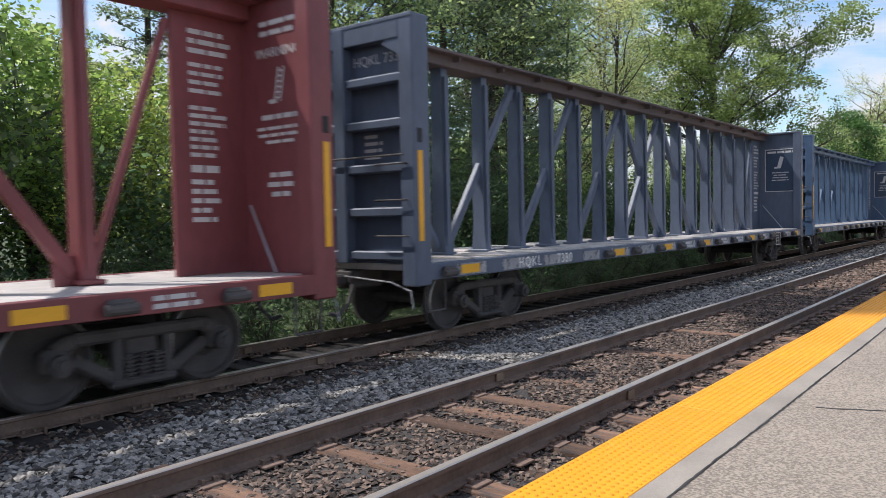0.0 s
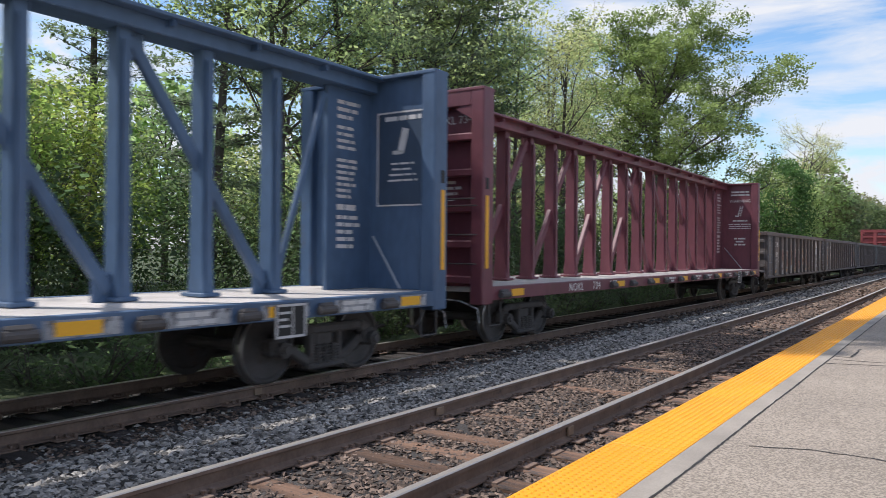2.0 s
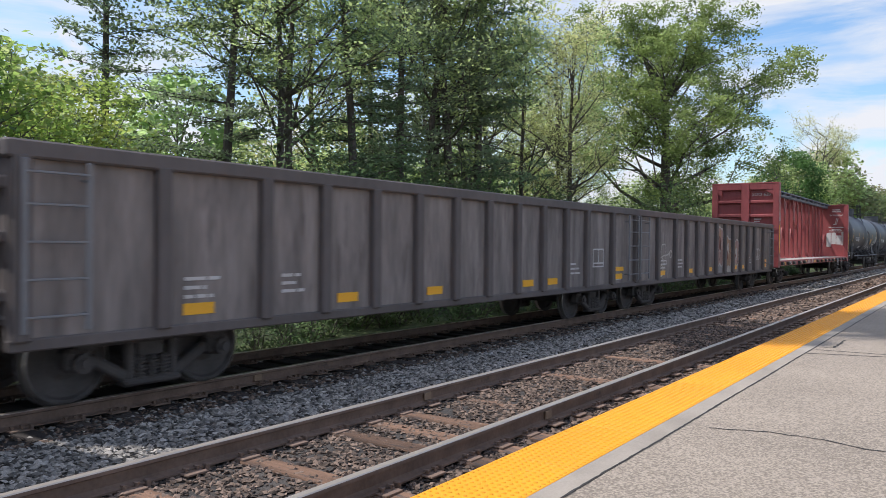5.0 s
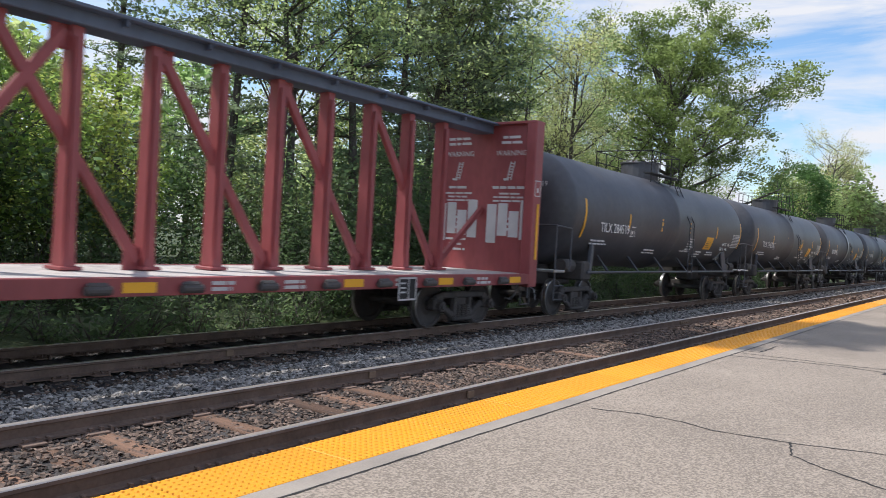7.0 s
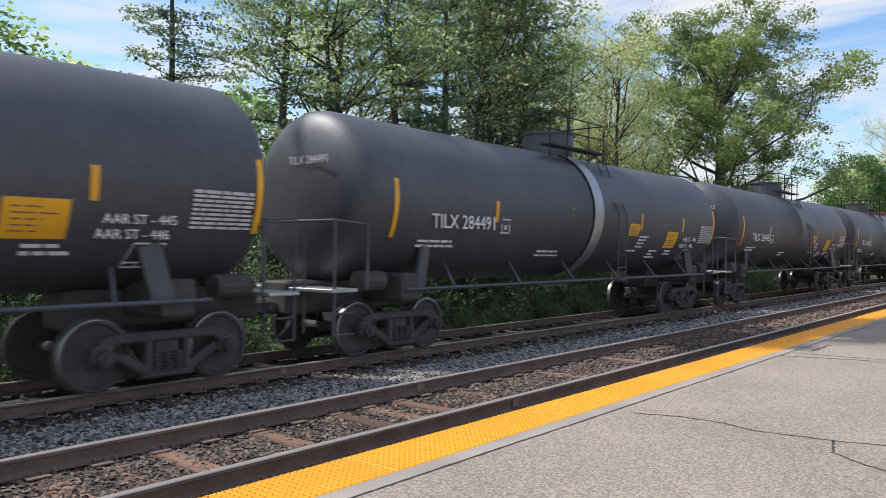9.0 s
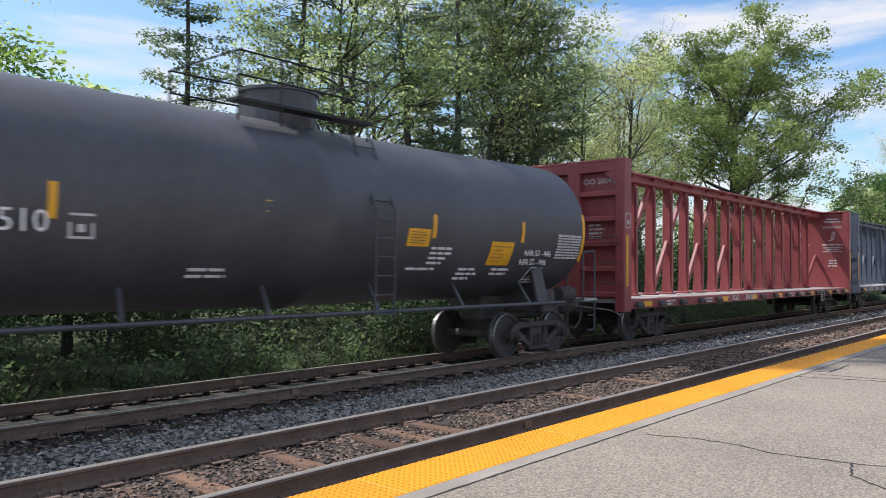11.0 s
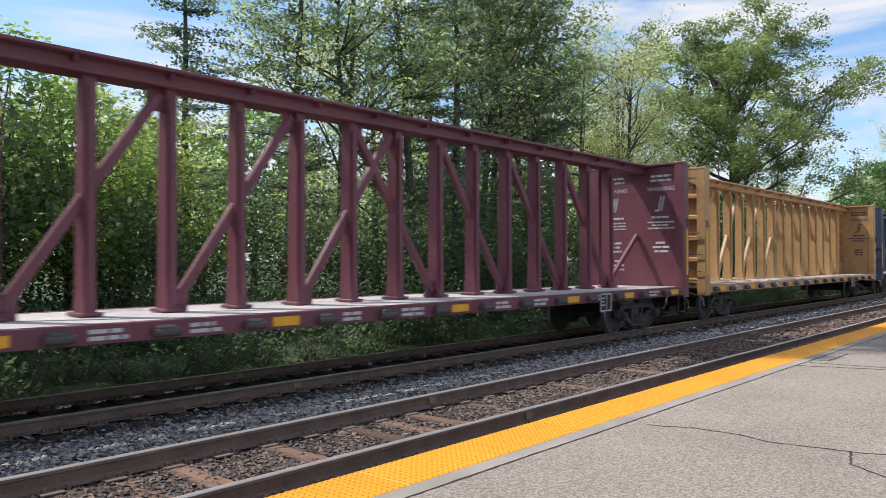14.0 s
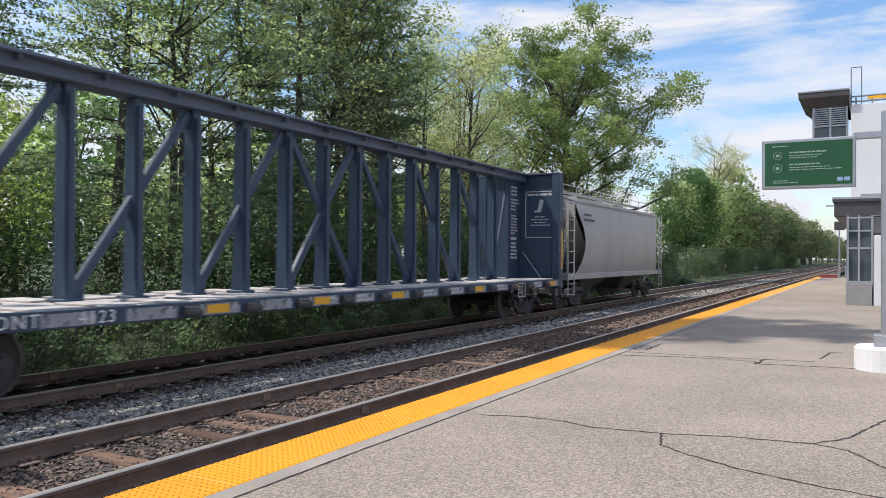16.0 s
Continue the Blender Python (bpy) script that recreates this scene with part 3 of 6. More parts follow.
def centerbeam(seed, paint_mat, chord_mat, label, mark, sill_words, rail_wood=True, graffiti=False):
    rng = random.Random(seed)
    car = new("centerbeam_flatcar")
    tagged(car, label, "freight car", "cars of the freight train")
    H, D, top = 10.72, 1.10, 4.52       # half length, deck height, top
    bm = bmesh.new()
    box(bm, (0, 0, D - 0.05), (2 * H - 0.3, 2.72, 0.09), 0.01)
    if rail_wood:
        x = -H + 0.7
        while x < H - 0.5:
            for s in (-1, 1):
                box(bm, (x, s * 0.8, D + 0.012), (0.32 + 0.5 * rng.random(), 1.0, 0.03), 0.006)
            x += 1.0
    part("deck", bm, M_deck, car, "pale weathered deck")
    sill = bmesh.new()
    chan = [(-0.035, 0.0), (0.14, 0.0), (0.14, -0.024), (0.035, -0.03), (0.035, -0.195), (0.14, -0.2), (0.14, -0.23), (-0.035, -0.23)]
    ends = [[sill.verts.new((x, y, D + z)) for y, z in chan] for x in (-H, H)]
    for i in range(8):
        sill.faces.new((ends[0][i], ends[0][(i + 1) % 8], ends[1][(i + 1) % 8], ends[1][i]))
    for e in ends:
        sill.faces.new(e)
    bmesh.ops.recalc_face_normals(sill, faces=sill.faces)
    bmesh.ops.bevel(sill, geom=[e for e in sill.edges if abs(e.verts[0].co.x - e.verts[1].co.x) > 1], offset=0.006, segments=1, affect="EDGES")
    sm = mesh_of("side_sill", sill, paint_mat)
    part("side_sill", sm, None, car, "", (0, CAR_Y + 0.04, 0))
    part("side_sill", sm, None, car, "", (0, -CAR_Y - 0.04, 0), math.pi)
    bm = bmesh.new()
    box(bm, (0, 0, 0.90), (2 * H - 1.6, 0.45, 0.26), 0.03)
    for x in np.linspace(-H + 3.8, H - 3.8, 9):
        box(bm, (x, 0, 0.95), (0.12, 2.6, 0.14), 0.01)
    part("centre_sill", bm, M_truck, car, "")
    # winch and stake pockets along the sill
    bm = bmesh.new()
    box(bm, (0, 0, 0), (0.28, 0.09, 0.15), 0.03)
    rod(bm, (-0.16, -0.02, -0.02), (0.16, -0.02, -0.02), 0.055, 10)
    pocket = mesh_of("strap_winch", bm, M_truck)
    n = 16
    pitch = (2 * H - 0.9) / n
    for k in range(n):
        if sill_words and k in ((5, 6) if seed in (5, 6) else (1, 2, 3)):
            continue
        part("strap_winch", pocket, None, car, "", (-H + 0.45 + pitch * (k + 0.18), CAR_Y - 0.035, D - 0.125))
    bm = bmesh.new()
    box(bm, (0, 0, 0), (0.46, 0.008, 0.13))
    refl = mesh_of("reflector", bm, M_yellow)
    for k in ((0, 4, 6, 8, 11, 13, 15) if sill_words else (0, 2, 5, 8, 11, 13, 15)):
        part("reflector", refl, None, car, "yellow reflective decal", (-H + 0.45 + pitch * (k + 0.62), CAR_Y - 0.001, D - 0.12))
    if seed in (2, 3, 7, 10):
        for k in range(n):
            bm = bmesh.new()
            box(bm, (0, 0, 0), (0.62 + 0.3 * rng.random(), 0.006, 0.17), 0.0)
            part("scuffed_patch", bm, M_patch, car, "pale scuffed patch of bare sill", (-H + 0.45 + pitch * (k + 0.66), CAR_Y + 0.003, D - 0.12))
    for k in (1, 3, 4, 6, 7, 9, 10, 12, 14):
        xx = -H + 0.45 + pitch * (k + 0.45)
        if sill_words and (4 < k < 8 if seed in (5, 6) else k < 5):
            continue
        bm = bmesh.new()
        for r in range(2):
            bars(bm, xx, D - 0.08 - r * 0.08, 1, 0.62, 0.05, 0.1, CAR_Y - 0.002, rng)
        part("stencil", bm, M_white, car, "worn white stencilled lines")
    if sill_words:
        xw = {2: -8.15, 5: -3.73, 6: -3.73, 10: -7.81}.get(seed, -7.27)
        for word in sill_words.split("   "):
            part("lettering", words(word, 0.24, M_letter, 1.2), None, car, "white painted car mark", (xw + 0.092 * len(word), CAR_Y - 0.004, D - 0.12))
            xw += 0.184 * (len(word) + 2.4)
    # inspection plate on the sill
    bm = bmesh.new()
    box(bm, (0, 0, 0), (0.52, 0.012, 0.42), 0.004)
    pl = part("inspection_plate", bm, M_black, car, "black plate with white frame", (H - (3.4 if seed in (2, 3, 4, 7, 10) else 4.7), CAR_Y - 0.02, D - 0.24))
    bm = bmesh.new()
    for a, b, c, d in ((0, 0.19, 0.5, 0.03), (0, -0.19, 0.5, 0.03), (-0.24, 0, 0.03, 0.4), (0.24, 0, 0.03, 0.4), (0.03, 0, 0.02, 0.36)):
        box(bm, (a, -0.009, b), (c, 0.005, d))
    bars(bm, -0.2, 0.1, 3, 0.2, 0.03, 0.08, -0.009, rng)
    part("plate_print", bm, M_white, pl, "")
    # bulkheads: plate, corner posts, ribs outside
    bm = bmesh.new()
    box(bm, (0, 0, 0), (0.16, 2.44, 0.13), 0.02)
    rib = mesh_of("rib", bm, paint_mat)
    for s in (-1, 1):
        bm = bmesh.new()
        box(bm, (0, 0, (top + D) / 2), (0.05, 2.66, top - D), 0.0)
        bh = part("bulkhead", bm, paint_mat, car, "ribbed steel bulkhead", (s * (H - 0.19), 0, 0))
        for y in (-1.30, 1.30):
            bm = bmesh.new()
            box(bm, (s * 0.02, y, (top + D - 0.3) / 2), (0.36, 0.26, top - D + 0.3), 0.02)
            part("corner_post", bm, paint_mat, bh, "")
        bm = bmesh.new()
        box(bm, (s * 0.12, -0.02, (top + D) / 2), (0.20, 0.34 if seed in (5, 6, 8) else 0.22, top - D), 0.015)
        part("centre_post", bm, paint_mat, bh, "")
        bm = bmesh.new()
        box(bm, (s * 0.02, 0, top - 0.01), (0.38, 2.86, 0.06), 0.01)
        box(bm, (s * 0.115, 0, top - 0.16), (0.17, 2.36, 0.26), 0.01)
        part("cap_rail", bm, paint_mat, bh, "")
        for y in (-1, 1):
            bm = bmesh.new()
            bmesh.ops.create_cone(bm, cap_ends=True, segments=3, radius1=0.26, radius2=0.26, depth=0.05, matrix=Matrix.Translation((s * 0.16, y * 1.12, top - 0.34)) @ Matrix.Rotation(radians(90), 4, "Y"))
            part("gusset", bm, paint_mat, bh, "")
        for z in np.arange(D + 0.12, top, 0.62):
            part("rib", rib, None, bh, "", (s * 0.10, 0, z))
        # grab irons, corner reflector, end print
        bm = bmesh.new()
        box(bm, (s * 0.07, -1.436, 2.05), (0.10, 0.006, 1.25))
        part("edge_reflector", bm, M_yellow, bh, "tall yellow reflective strip")
        bm = bmesh.new()
        for z in (1.5, 2.0, 2.5):
            rod(bm, (s * 0.26, -1.30, z), (s * 0.26, -0.75, z), 0.012, 6)
            for y in (-1.30, -0.75):
                rod(bm, (s * 0.26, y, z), (s * 0.12, y, z), 0.012, 6)
        rod(bm, (s * 0.27, -1.3, 2.62), (s * 0.27, 1.3, 2.62), 0.014, 6)
        part("grab_iron", bm, M_truck, bh, "")
        bm = bmesh.new()
        if seed in (5, 6):
            for a, b, c, d in ((0, 0.17, 0.26, 0.02), (0, -0.17, 0.26, 0.02), (-0.12, 0, 0.02, 0.34), (0.12, 0, 0.02, 0.34), (0, -0.04, 0.08, 0.10)):
                box(bm, (s * 0.02 + a, -1.433, 3.02 + b), (c, 0.005, d))
            part("framed_mark", bm, M_white, bh, "small white framed letter")
        else:
            box(bm, (s * 0.07, -1.432, 2.88), (0.10, 0.012, 0.20), 0.004)
            part("post_slot", bm, M_black, bh, "dark slot in the corner post")
        # uncoupling lever across the end, bent down at the side
        bm = bmesh.new()
        for p, q in (((0.30, -0.15, 0.92), (0.30, -1.05, 0.86)), ((0.30, -1.05, 0.86), (0.24, -1.36, 0.74)), ((0.24, -1.36, 0.74), (0.24, -1.40, 0.50))):
            rod(bm, (s * p[0], p[1], p[2]), (s * q[0], q[1], q[2]), 0.011, 6)
        part("uncoupling_lever", bm, M_patch, bh, "thin pale steel lever")
    # end print: on the outside of the leading end and the inside of the trailing end
    me = words(mark, 0.2, M_white)
    o = part("lettering", me, None, car, "white painted car number", (-H + 0.158, -0.66, 4.02), -math.pi / 2)
    bm = bmesh.new()
    bars(bm, -0.30, 0.0, 4, 0.52, 0.05, 0.10, 0, rng)
    o = part("end_print", bm, M_white, car, "", (-H + 0.158, -0.66, 2.93), -math.pi / 2)
    xi = H - 0.19 - 0.032
    lists = seed in (1, 2, 3, 4, 7, 9, 10)  # cars with a solid, printed plate in the last bay
    if lists:
        bm = bmesh.new()
        box(bm, (H - 0.21 - PLATE / 2, 0, (D + top - 0.22) / 2), (PLATE, 0.07, top - 0.22 - D), 0.006)
        cp = part("centre_plate", bm, paint_mat, car, "solid steel plate closing the last bay")
        for z, n, w, h, gap in ((4.06, 3, 0.62, 0.06, 0.115), (3.66, 4, 0.60, 0.05, 0.105), (3.14, 7, 0.56, 0.05, 0.095), (2.40, 1, 0.56, 0.09, 0.12), (2.24, 5, 0.56, 0.06, 0.115)):
            bm = bmesh.new()
            bars(bm, H - 0.21 - PLATE * 0.78, z, n, w, h, gap, -0.038, rng)
            part("list_print", bm, M_spray_line if seed == 9 else M_white, cp, "long stencilled list of loading rules")
    for yy in () if seed in (2, 3, 7, 10) else (-0.72,) if lists else (-0.72, 0.72):
        ink = M_spray_line if seed == 9 else M_white
        part("lettering", words("WARNING", 0.17, ink), None, car, "warning stencil", (xi, yy, 3.83), -math.pi / 2)
        for z, n, w, h, gap in ((4.20, 2, 0.85, 0.06, 0.12), (3.04, 1, 0.95, 0.06, 0.14), (2.90, 3, 0.9, 0.04, 0.085), (2.32, 3, 0.5, 0.06, 0.12)) + (((1.80, 3, 0.6, 0.05, 0.12),) if yy > 0 else ()):
            bm = bmesh.new()
            bars(bm, 0, z, n, w, h, gap, 0, rng, True)
            part("warning_print", bm, ink, car, "stencilled loading instructions", (xi, yy, 0), -math.pi / 2)
        bm = bmesh.new()
        for dx in (-0.05, 0.05):
            beam(bm, (dx - 0.03, 0, 3.22), (dx + 0.06, 0, 3.64), 0.004, 0.025)
        for k in range(6):
            box(bm, (-0.02 + 0.015 * k, 0, 3.27 + 0.065 * k), (0.10, 0.004, 0.022))
        box(bm, (-0.11, 0, 3.23), (0.14, 0.004, 0.05))
        part("warning_symbol", bm, ink, car, "ladder-shaped warning symbol", (xi, yy, 0), -math.pi / 2)
        if graffiti:
            for k in range(4):
                bm = bmesh.new()
                box(bm, (-0.45 + 0.3 * k, 0.001, 2.2 + 0.1 * (k % 2)), (0.26, 0.003, 0.9 - 0.15 * (k % 3)), 0.0)
                part("spray_paint", bm, M_white, car, "white sprayed letter", (xi, yy, 0), -math.pi / 2)
    if seed in (2, 3, 7, 10):
        bm = bmesh.new()
        box(bm, (0, 0, 3.2), (1.02, 0.006, 1.5))
        plate = part("instruction_plate", bm, M_navy, car, "dark blue instruction plate", (xi - 0.004, -0.72, 0), -math.pi / 2)
        bm = bmesh.new()
        for a, b, c, d in ((0, 3.95, 1.04, 0.025), (0, 2.45, 1.04, 0.025), (-0.51, 3.2, 0.025, 1.5), (0.51, 3.2, 0.025, 1.5)):
            box(bm, (a, -0.006, b), (c, 0.005, d))
        beam(bm, (-0.04, -0.006, 3.3), (0.06, -0.006, 3.68), 0.004, 0.13)
        box(bm, (-0.1, -0.006, 3.3), (0.2, 0.004, 0.06))
        bars(bm, 0, 3.85, 1, 0.9, 0.07, 0.1, -0.006, rng, True)
        bars(bm, 0, 3.12, 4, 0.7, 0.03, 0.09, -0.006, rng, True)
        part("plate_print", bm, M_white, plate, "")
    # centre beam: top chord, posts, diagonals, gussets
    bm = bmesh.new()
    box(bm, (0, 0, top - 0.14), (2 * H - 0.5, 0.46, 0.20), 0.015)
    box(bm, (0, 0, top - 0.03), (2 * H - 0.5, 0.80, 0.05), 0.01)
    for x in np.arange(-H + 1.2, H - 1, 1.33):
        box(bm, (x, 0, top - 0.09), (0.03, 0.74, 0.1), 0.0)
    part("top_chord", bm, chord_mat, car, "")
    ph = top - 0.22 - D
    bm = bmesh.new()
    v = []
    for zz, wy in ((0, 0.16), (0.45, 0.125), (ph, 0.11)):
        v.append([bm.verts.new((sx * 0.085, sy * wy, zz)) for sx, sy in ((-1, -1), (1, -1), (1, 1), (-1, 1))])
    for a, b in zip(v, v[1:]):
        for k in range(4):
            bm.faces.new((a[k], a[(k + 1) % 4], b[(k + 1) % 4], b[k]))
    bm.faces.new(v[-1])
    bmesh.ops.recalc_face_normals(bm, faces=bm.faces)
    box(bm, (0, 0, 0.03), (0.30, 0.44, 0.05), 0.01)
    box(bm, (0.0, -0.15, ph * 0.5), (0.10, 0.03, ph * 0.9), 0.0)
    post = mesh_of("post", bm, paint_mat)
    N, gap = (15, 1.19) if seed in (1, 2, 3, 10) else (16, 1.165)
    xs = [gap * (k - (N - 1) / 2) for k in range(N)]
    for x in xs:
        part("post", post, None, car, "", (x, 0, D))
    dx = 2 * (xs[1] - xs[0])
    bm = bmesh.new()
    beam(bm, (-dx / 2 + 0.12, 0, 0.12), (dx / 2 - 0.12, 0, ph - 0.08), 0.11, 0.15, 0.015)
    for sx, z in ((-1, 0.16), (1, ph - 0.16)):
        box(bm, (sx * (dx / 2 - 0.16), 0, z), (0.34, 0.05, 0.36), 0.04)
    diag = mesh_of("diagonal", bm, paint_mat)
    for k in (0, 2, 4, 6):
        part("diagonal", diag, None, car, "", (xs[k] + dx / 2, 0, D))
        part("diagonal", diag, None, car, "", (-xs[k] - dx / 2, 0.004, D), math.pi)
    for s in (-1, 1):
        bm = bmesh.new()
        if not lists:
            beam(bm, (s * (H - 0.25), 0, D + 1.45), (s * (xs[-1] + 0.1), 0, D + 0.15), 0.1, 0.12, 0.01)
        else:
            beam(bm, (s * (H - 0.25 - (PLATE if s > 0 else 0)), 0, ph + D - 0.15), (s * (xs[-1] + 0.1), 0, D + 0.15), 0.07, 0.09, 0.01)
        part("end_brace", bm, paint_mat, car, "")
        if lists:
            bm = bmesh.new()
            rod(bm, (s * (H - 0.23), -0.12, D + 0.85), (s * (H - 0.45), -0.85, D + 0.02), 0.016, 6)
            part("tie_rod", bm, M_galv, car, "thin pale rod from the end plate to the deck")
    # side ladder step at the corners
    for s in (-1, 1):
        bm = bmesh.new()
        for x in (H - 0.25, H - 0.65):
            rod(bm, (s * x, CAR_Y + 0.02, 0.85), (s * x, CAR_Y + 0.02, 0.42), 0.016, 6)
        rod(bm, (s * (H - 0.25), CAR_Y + 0.02, 0.43), (s * (H - 0.65), CAR_Y + 0.02, 0.43), 0.016, 6)
        part("sill_step", bm, M_truck, car, "")
    add_trucks(car, H - 2.32, H)
    return car


def gondola(seed, mark, graffiti, label, emblem=False):
    rng = random.Random(seed)
    car = new("gondola_car")
    tagged(car, label, "freight car", "cars of the freight train")
    H, lo, hi = 7.75, 0.72, 2.56
    chord = M_gondtop if graffiti else M_gond
    for s in (-1, 1):
        bm = bmesh.new()
        box(bm, (0, s * 1.36, (lo + hi) / 2), (2 * H, 0.03, hi - lo))
        part("side_wall", bm, M_gondside, car, "grimy streaked grey steel side")
        bm = bmesh.new()
        box(bm, (s * (H - 0.02), 0, (lo + 0.3 + hi) / 2), (0.03, 2.7, hi - lo - 0.3))
        ew = part("end_wall", bm, M_gond, car, "")
        for z in (1.2, 1.75, 2.25):
            bm = bmesh.new()
            box(bm, (s * (H + 0.03), 0, z), (0.10, 2.7, 0.12), 0.02)
            part("rib", bm, M_gond, ew, "")
        bm = bmesh.new()
        box(bm, (0, s * 1.385, hi), (2 * H + 0.1, 0.17, 0.17), 0.02)
        part("top_chord", bm, chord, car, "rusty top chord")
        bm = bmesh.new()
        box(bm, (s * H, 0, hi), (0.16, 2.6, 0.16), 0.02)
        part("end_chord", bm, chord, car, "")
        bm = bmesh.new()
        box(bm, (0, s * 1.385, lo + 0.02), (2 * H, 0.09, 0.12), 0.015)
        part("side_sill", bm, M_gond, car, "")
    bm = bmesh.new()
    box(bm, (0, 0, 0.95), (2 * H - 0.08, 2.66, 0.05))
    part("floor", bm, M_gond, car, "")
    bm = bmesh.new()
    box(bm, (0, 0, 0.72), (2 * H, 0.5, 0.38), 0.02)
    part("centre_sill", bm, M_gond, car, "")
    bm = bmesh.new()
    box(bm, (0, 0, 0), (0.17, 0.12, hi - lo - 0.1), 0.02)
    rib = mesh_of("side_post", bm, M_gond)
    inner = (2 * H - 6.1) / 9
    xs = [-H + 0.1, -H + 1.6] + [-H + 3.05 + inner * k for k in range(10)] + [H - 1.6, H - 0.1]
    for x in xs:
        part("side_post", rib, None, car, "", (x, -1.42, (lo + hi) / 2))
        part("side_post", rib, None, car, "", (x, 1.42, (lo + hi) / 2))
    bm = bmesh.new()
    box(bm, (0, 0, 0), (0.42, 0.008, 0.13))
    refl = mesh_of("reflector", bm, M_yellow)
    for k in (1, 3, 5, 8, 9, 12):
        part("reflector", refl, None, car, "yellow reflective decal", (xs[k] + 0.5, -1.382, lo + 0.24))
    # printed marks over the leading panels
    if mark:
        k0 = 1
        for row, z, size in ((0, 2.12, 0.30), (1, 1.68, 0.30)):
            for col in (0, 1):
                part("lettering", words(mark[row][col], size, M_letter, 1.15), None, car, "white painted car mark", ((xs[k0 + col] + xs[k0 + col + 1]) / 2 - 0.22 * col, -1.388, z))
    for k in (1, 2, 10):
        bm = bmesh.new()
        bars(bm, xs[k] + 0.3, 1.30, 3, 0.5, 0.04, 0.10, -1.386, rng)
        part("stencil", bm, M_white, car, "")
    if graffiti:
        # sprayed lettering: a broad ground on each panel, lighter and darker shapes over it, dark and pale strokes
        tints = [M_spray_pink, M_spray_orange, M_spray_white, M_spray_blue]
        for k in graffiti:
            x0, x1 = xs[k] + 0.085, xs[k + 1] - 0.085
            w = x1 - x0
            top = lo + rng.uniform(1.0, 1.28) if emblem else lo + rng.uniform(1.0, 1.62)
            N = 14
            wash = lo + rng.uniform(0.38, 0.62)
            bm = bmesh.new()
            pts = [(x0, lo + 0.10), (x1, lo + 0.10)] + [(x1 - w * i / N, wash + 0.06 * math.sin(i * 1.1 + k) + rng.uniform(-0.04, 0.04)) for i in range(N + 1)]
            bm.faces.new([bm.verts.new((x, -1.377, z)) for x, z in pts])
            bmesh.ops.triangulate(bm, faces=bm.faces)
            part("spray_paint", bm, (M_spray_blue, M_spray_white)[(k + seed) % 2], car, "pale sprayed wash along the lower side")
            # one swelling letter on each panel with a pale rim and dark inner strokes
            cx, cz, rx, rz = (x0 + x1) / 2, (wash + top) / 2 - 0.04, w * 0.53, (top - wash) / 2 + 0.14
            ph = rng.uniform(0, 6)
            rim = []
            for i in range(40):
                a = 2 * math.pi * i / 40
                ca, sa = math.cos(a), math.sin(a)
                r = (abs(ca) ** 7 + abs(sa) ** 7) ** (-1 / 7) * (0.93 + 0.07 * math.sin(3 * a + ph) + 0.05 * math.sin(7 * a + ph))
                rim.append((min(x1, max(x0, cx + rx * r * ca)), max(lo + 0.12, min(hi - 0.2, cz + rz * r * sa))))
            bm = bmesh.new()
            bm.faces.new([bm.verts.new((x, -1.3785, z)) for x, z in rim])
            bmesh.ops.triangulate(bm, faces=bm.faces)
            part("spray_paint", bm, (M_spray_pink, M_spray_orange, M_spray_pink)[(k + seed) % 3], car, "faded pink and tan sprayed letter")
            for j in range(3):
                ex, ez, er, eh = cx + rx * rng.uniform(-0.5, 0.5), cz + rz * rng.uniform(-0.55, 0.55), rx * rng.uniform(0.16, 0.4), rz * rng.uniform(0.16, 0.45)
                p1 = rng.uniform(0, 6)
                bm = bmesh.new()
                bm.faces.new([bm.verts.new((min(x1, max(x0, ex + er * (1 + 0.25 * math.sin(3 * a + p1)) * math.cos(a))), -1.380 - 0.0012 * j, ez + eh * (1 + 0.2 * math.sin(2 * a + p1)) * math.sin(a))) for a in [2 * math.pi * i / 20 for i in range(20)]])
                bmesh.ops.triangulate(bm, faces=bm.faces)
                part("spray_paint", bm, (M_spray_orange, M_spray_white, M_spray_rust)[j], car, "sprayed patch of shading")
            bm = bmesh.new()
            ribbon(bm, rim, 0.05, -1.3845, True)
            part("spray_outline", bm, M_spray_white, car, "pale sprayed outline")
            for j in range(2):
                px, pz, a, turn = cx + rx * rng.uniform(-0.5, 0.4), cz + rz * rng.uniform(0.1, 0.6), rng.uniform(-2.6, -0.6), rng.uniform(-0.34, 0.34)
                bm = bmesh.new()
                pts = [(px, pz)]
                for i in range(11):
                    px, pz, a = min(x1, max(x0, px + 0.075 * math.cos(a))), max(lo + 0.15, pz + 0.075 * math.sin(a)), a + turn
                    pts.append((px, pz))
                ribbon(bm, pts, 0.026, -1.387)
                part("spray_outline", bm, M_spray_line, car, "dark sprayed stroke")
        # round emblem, inspection frame, corner mark and a scribbled tag near the trailing end
        if emblem:
            cx = (xs[11] + xs[12]) / 2 + 0.1
            bm = bmesh.new()
            for z0, z1 in ((0.05, 0.36), (-0.36, -0.02)):
                col = []
                for i in range(11):
                    z = z0 + (z1 - z0) * i / 10
                    col.append((math.sqrt(max(0, 0.37 ** 2 - z * z)), z))
                bm.faces.new([bm.verts.new((cx + x, -1.379, 2.02 + z)) for x, z in col] + [bm.verts.new((cx - x, -1.379, 2.02 + z)) for x, z in reversed(col)])
            bmesh.ops.remove_doubles(bm, verts=bm.verts, dist=1e-4)
            part("emblem", bm, M_white, car, "round pale emblem")
            bm = bmesh.new()
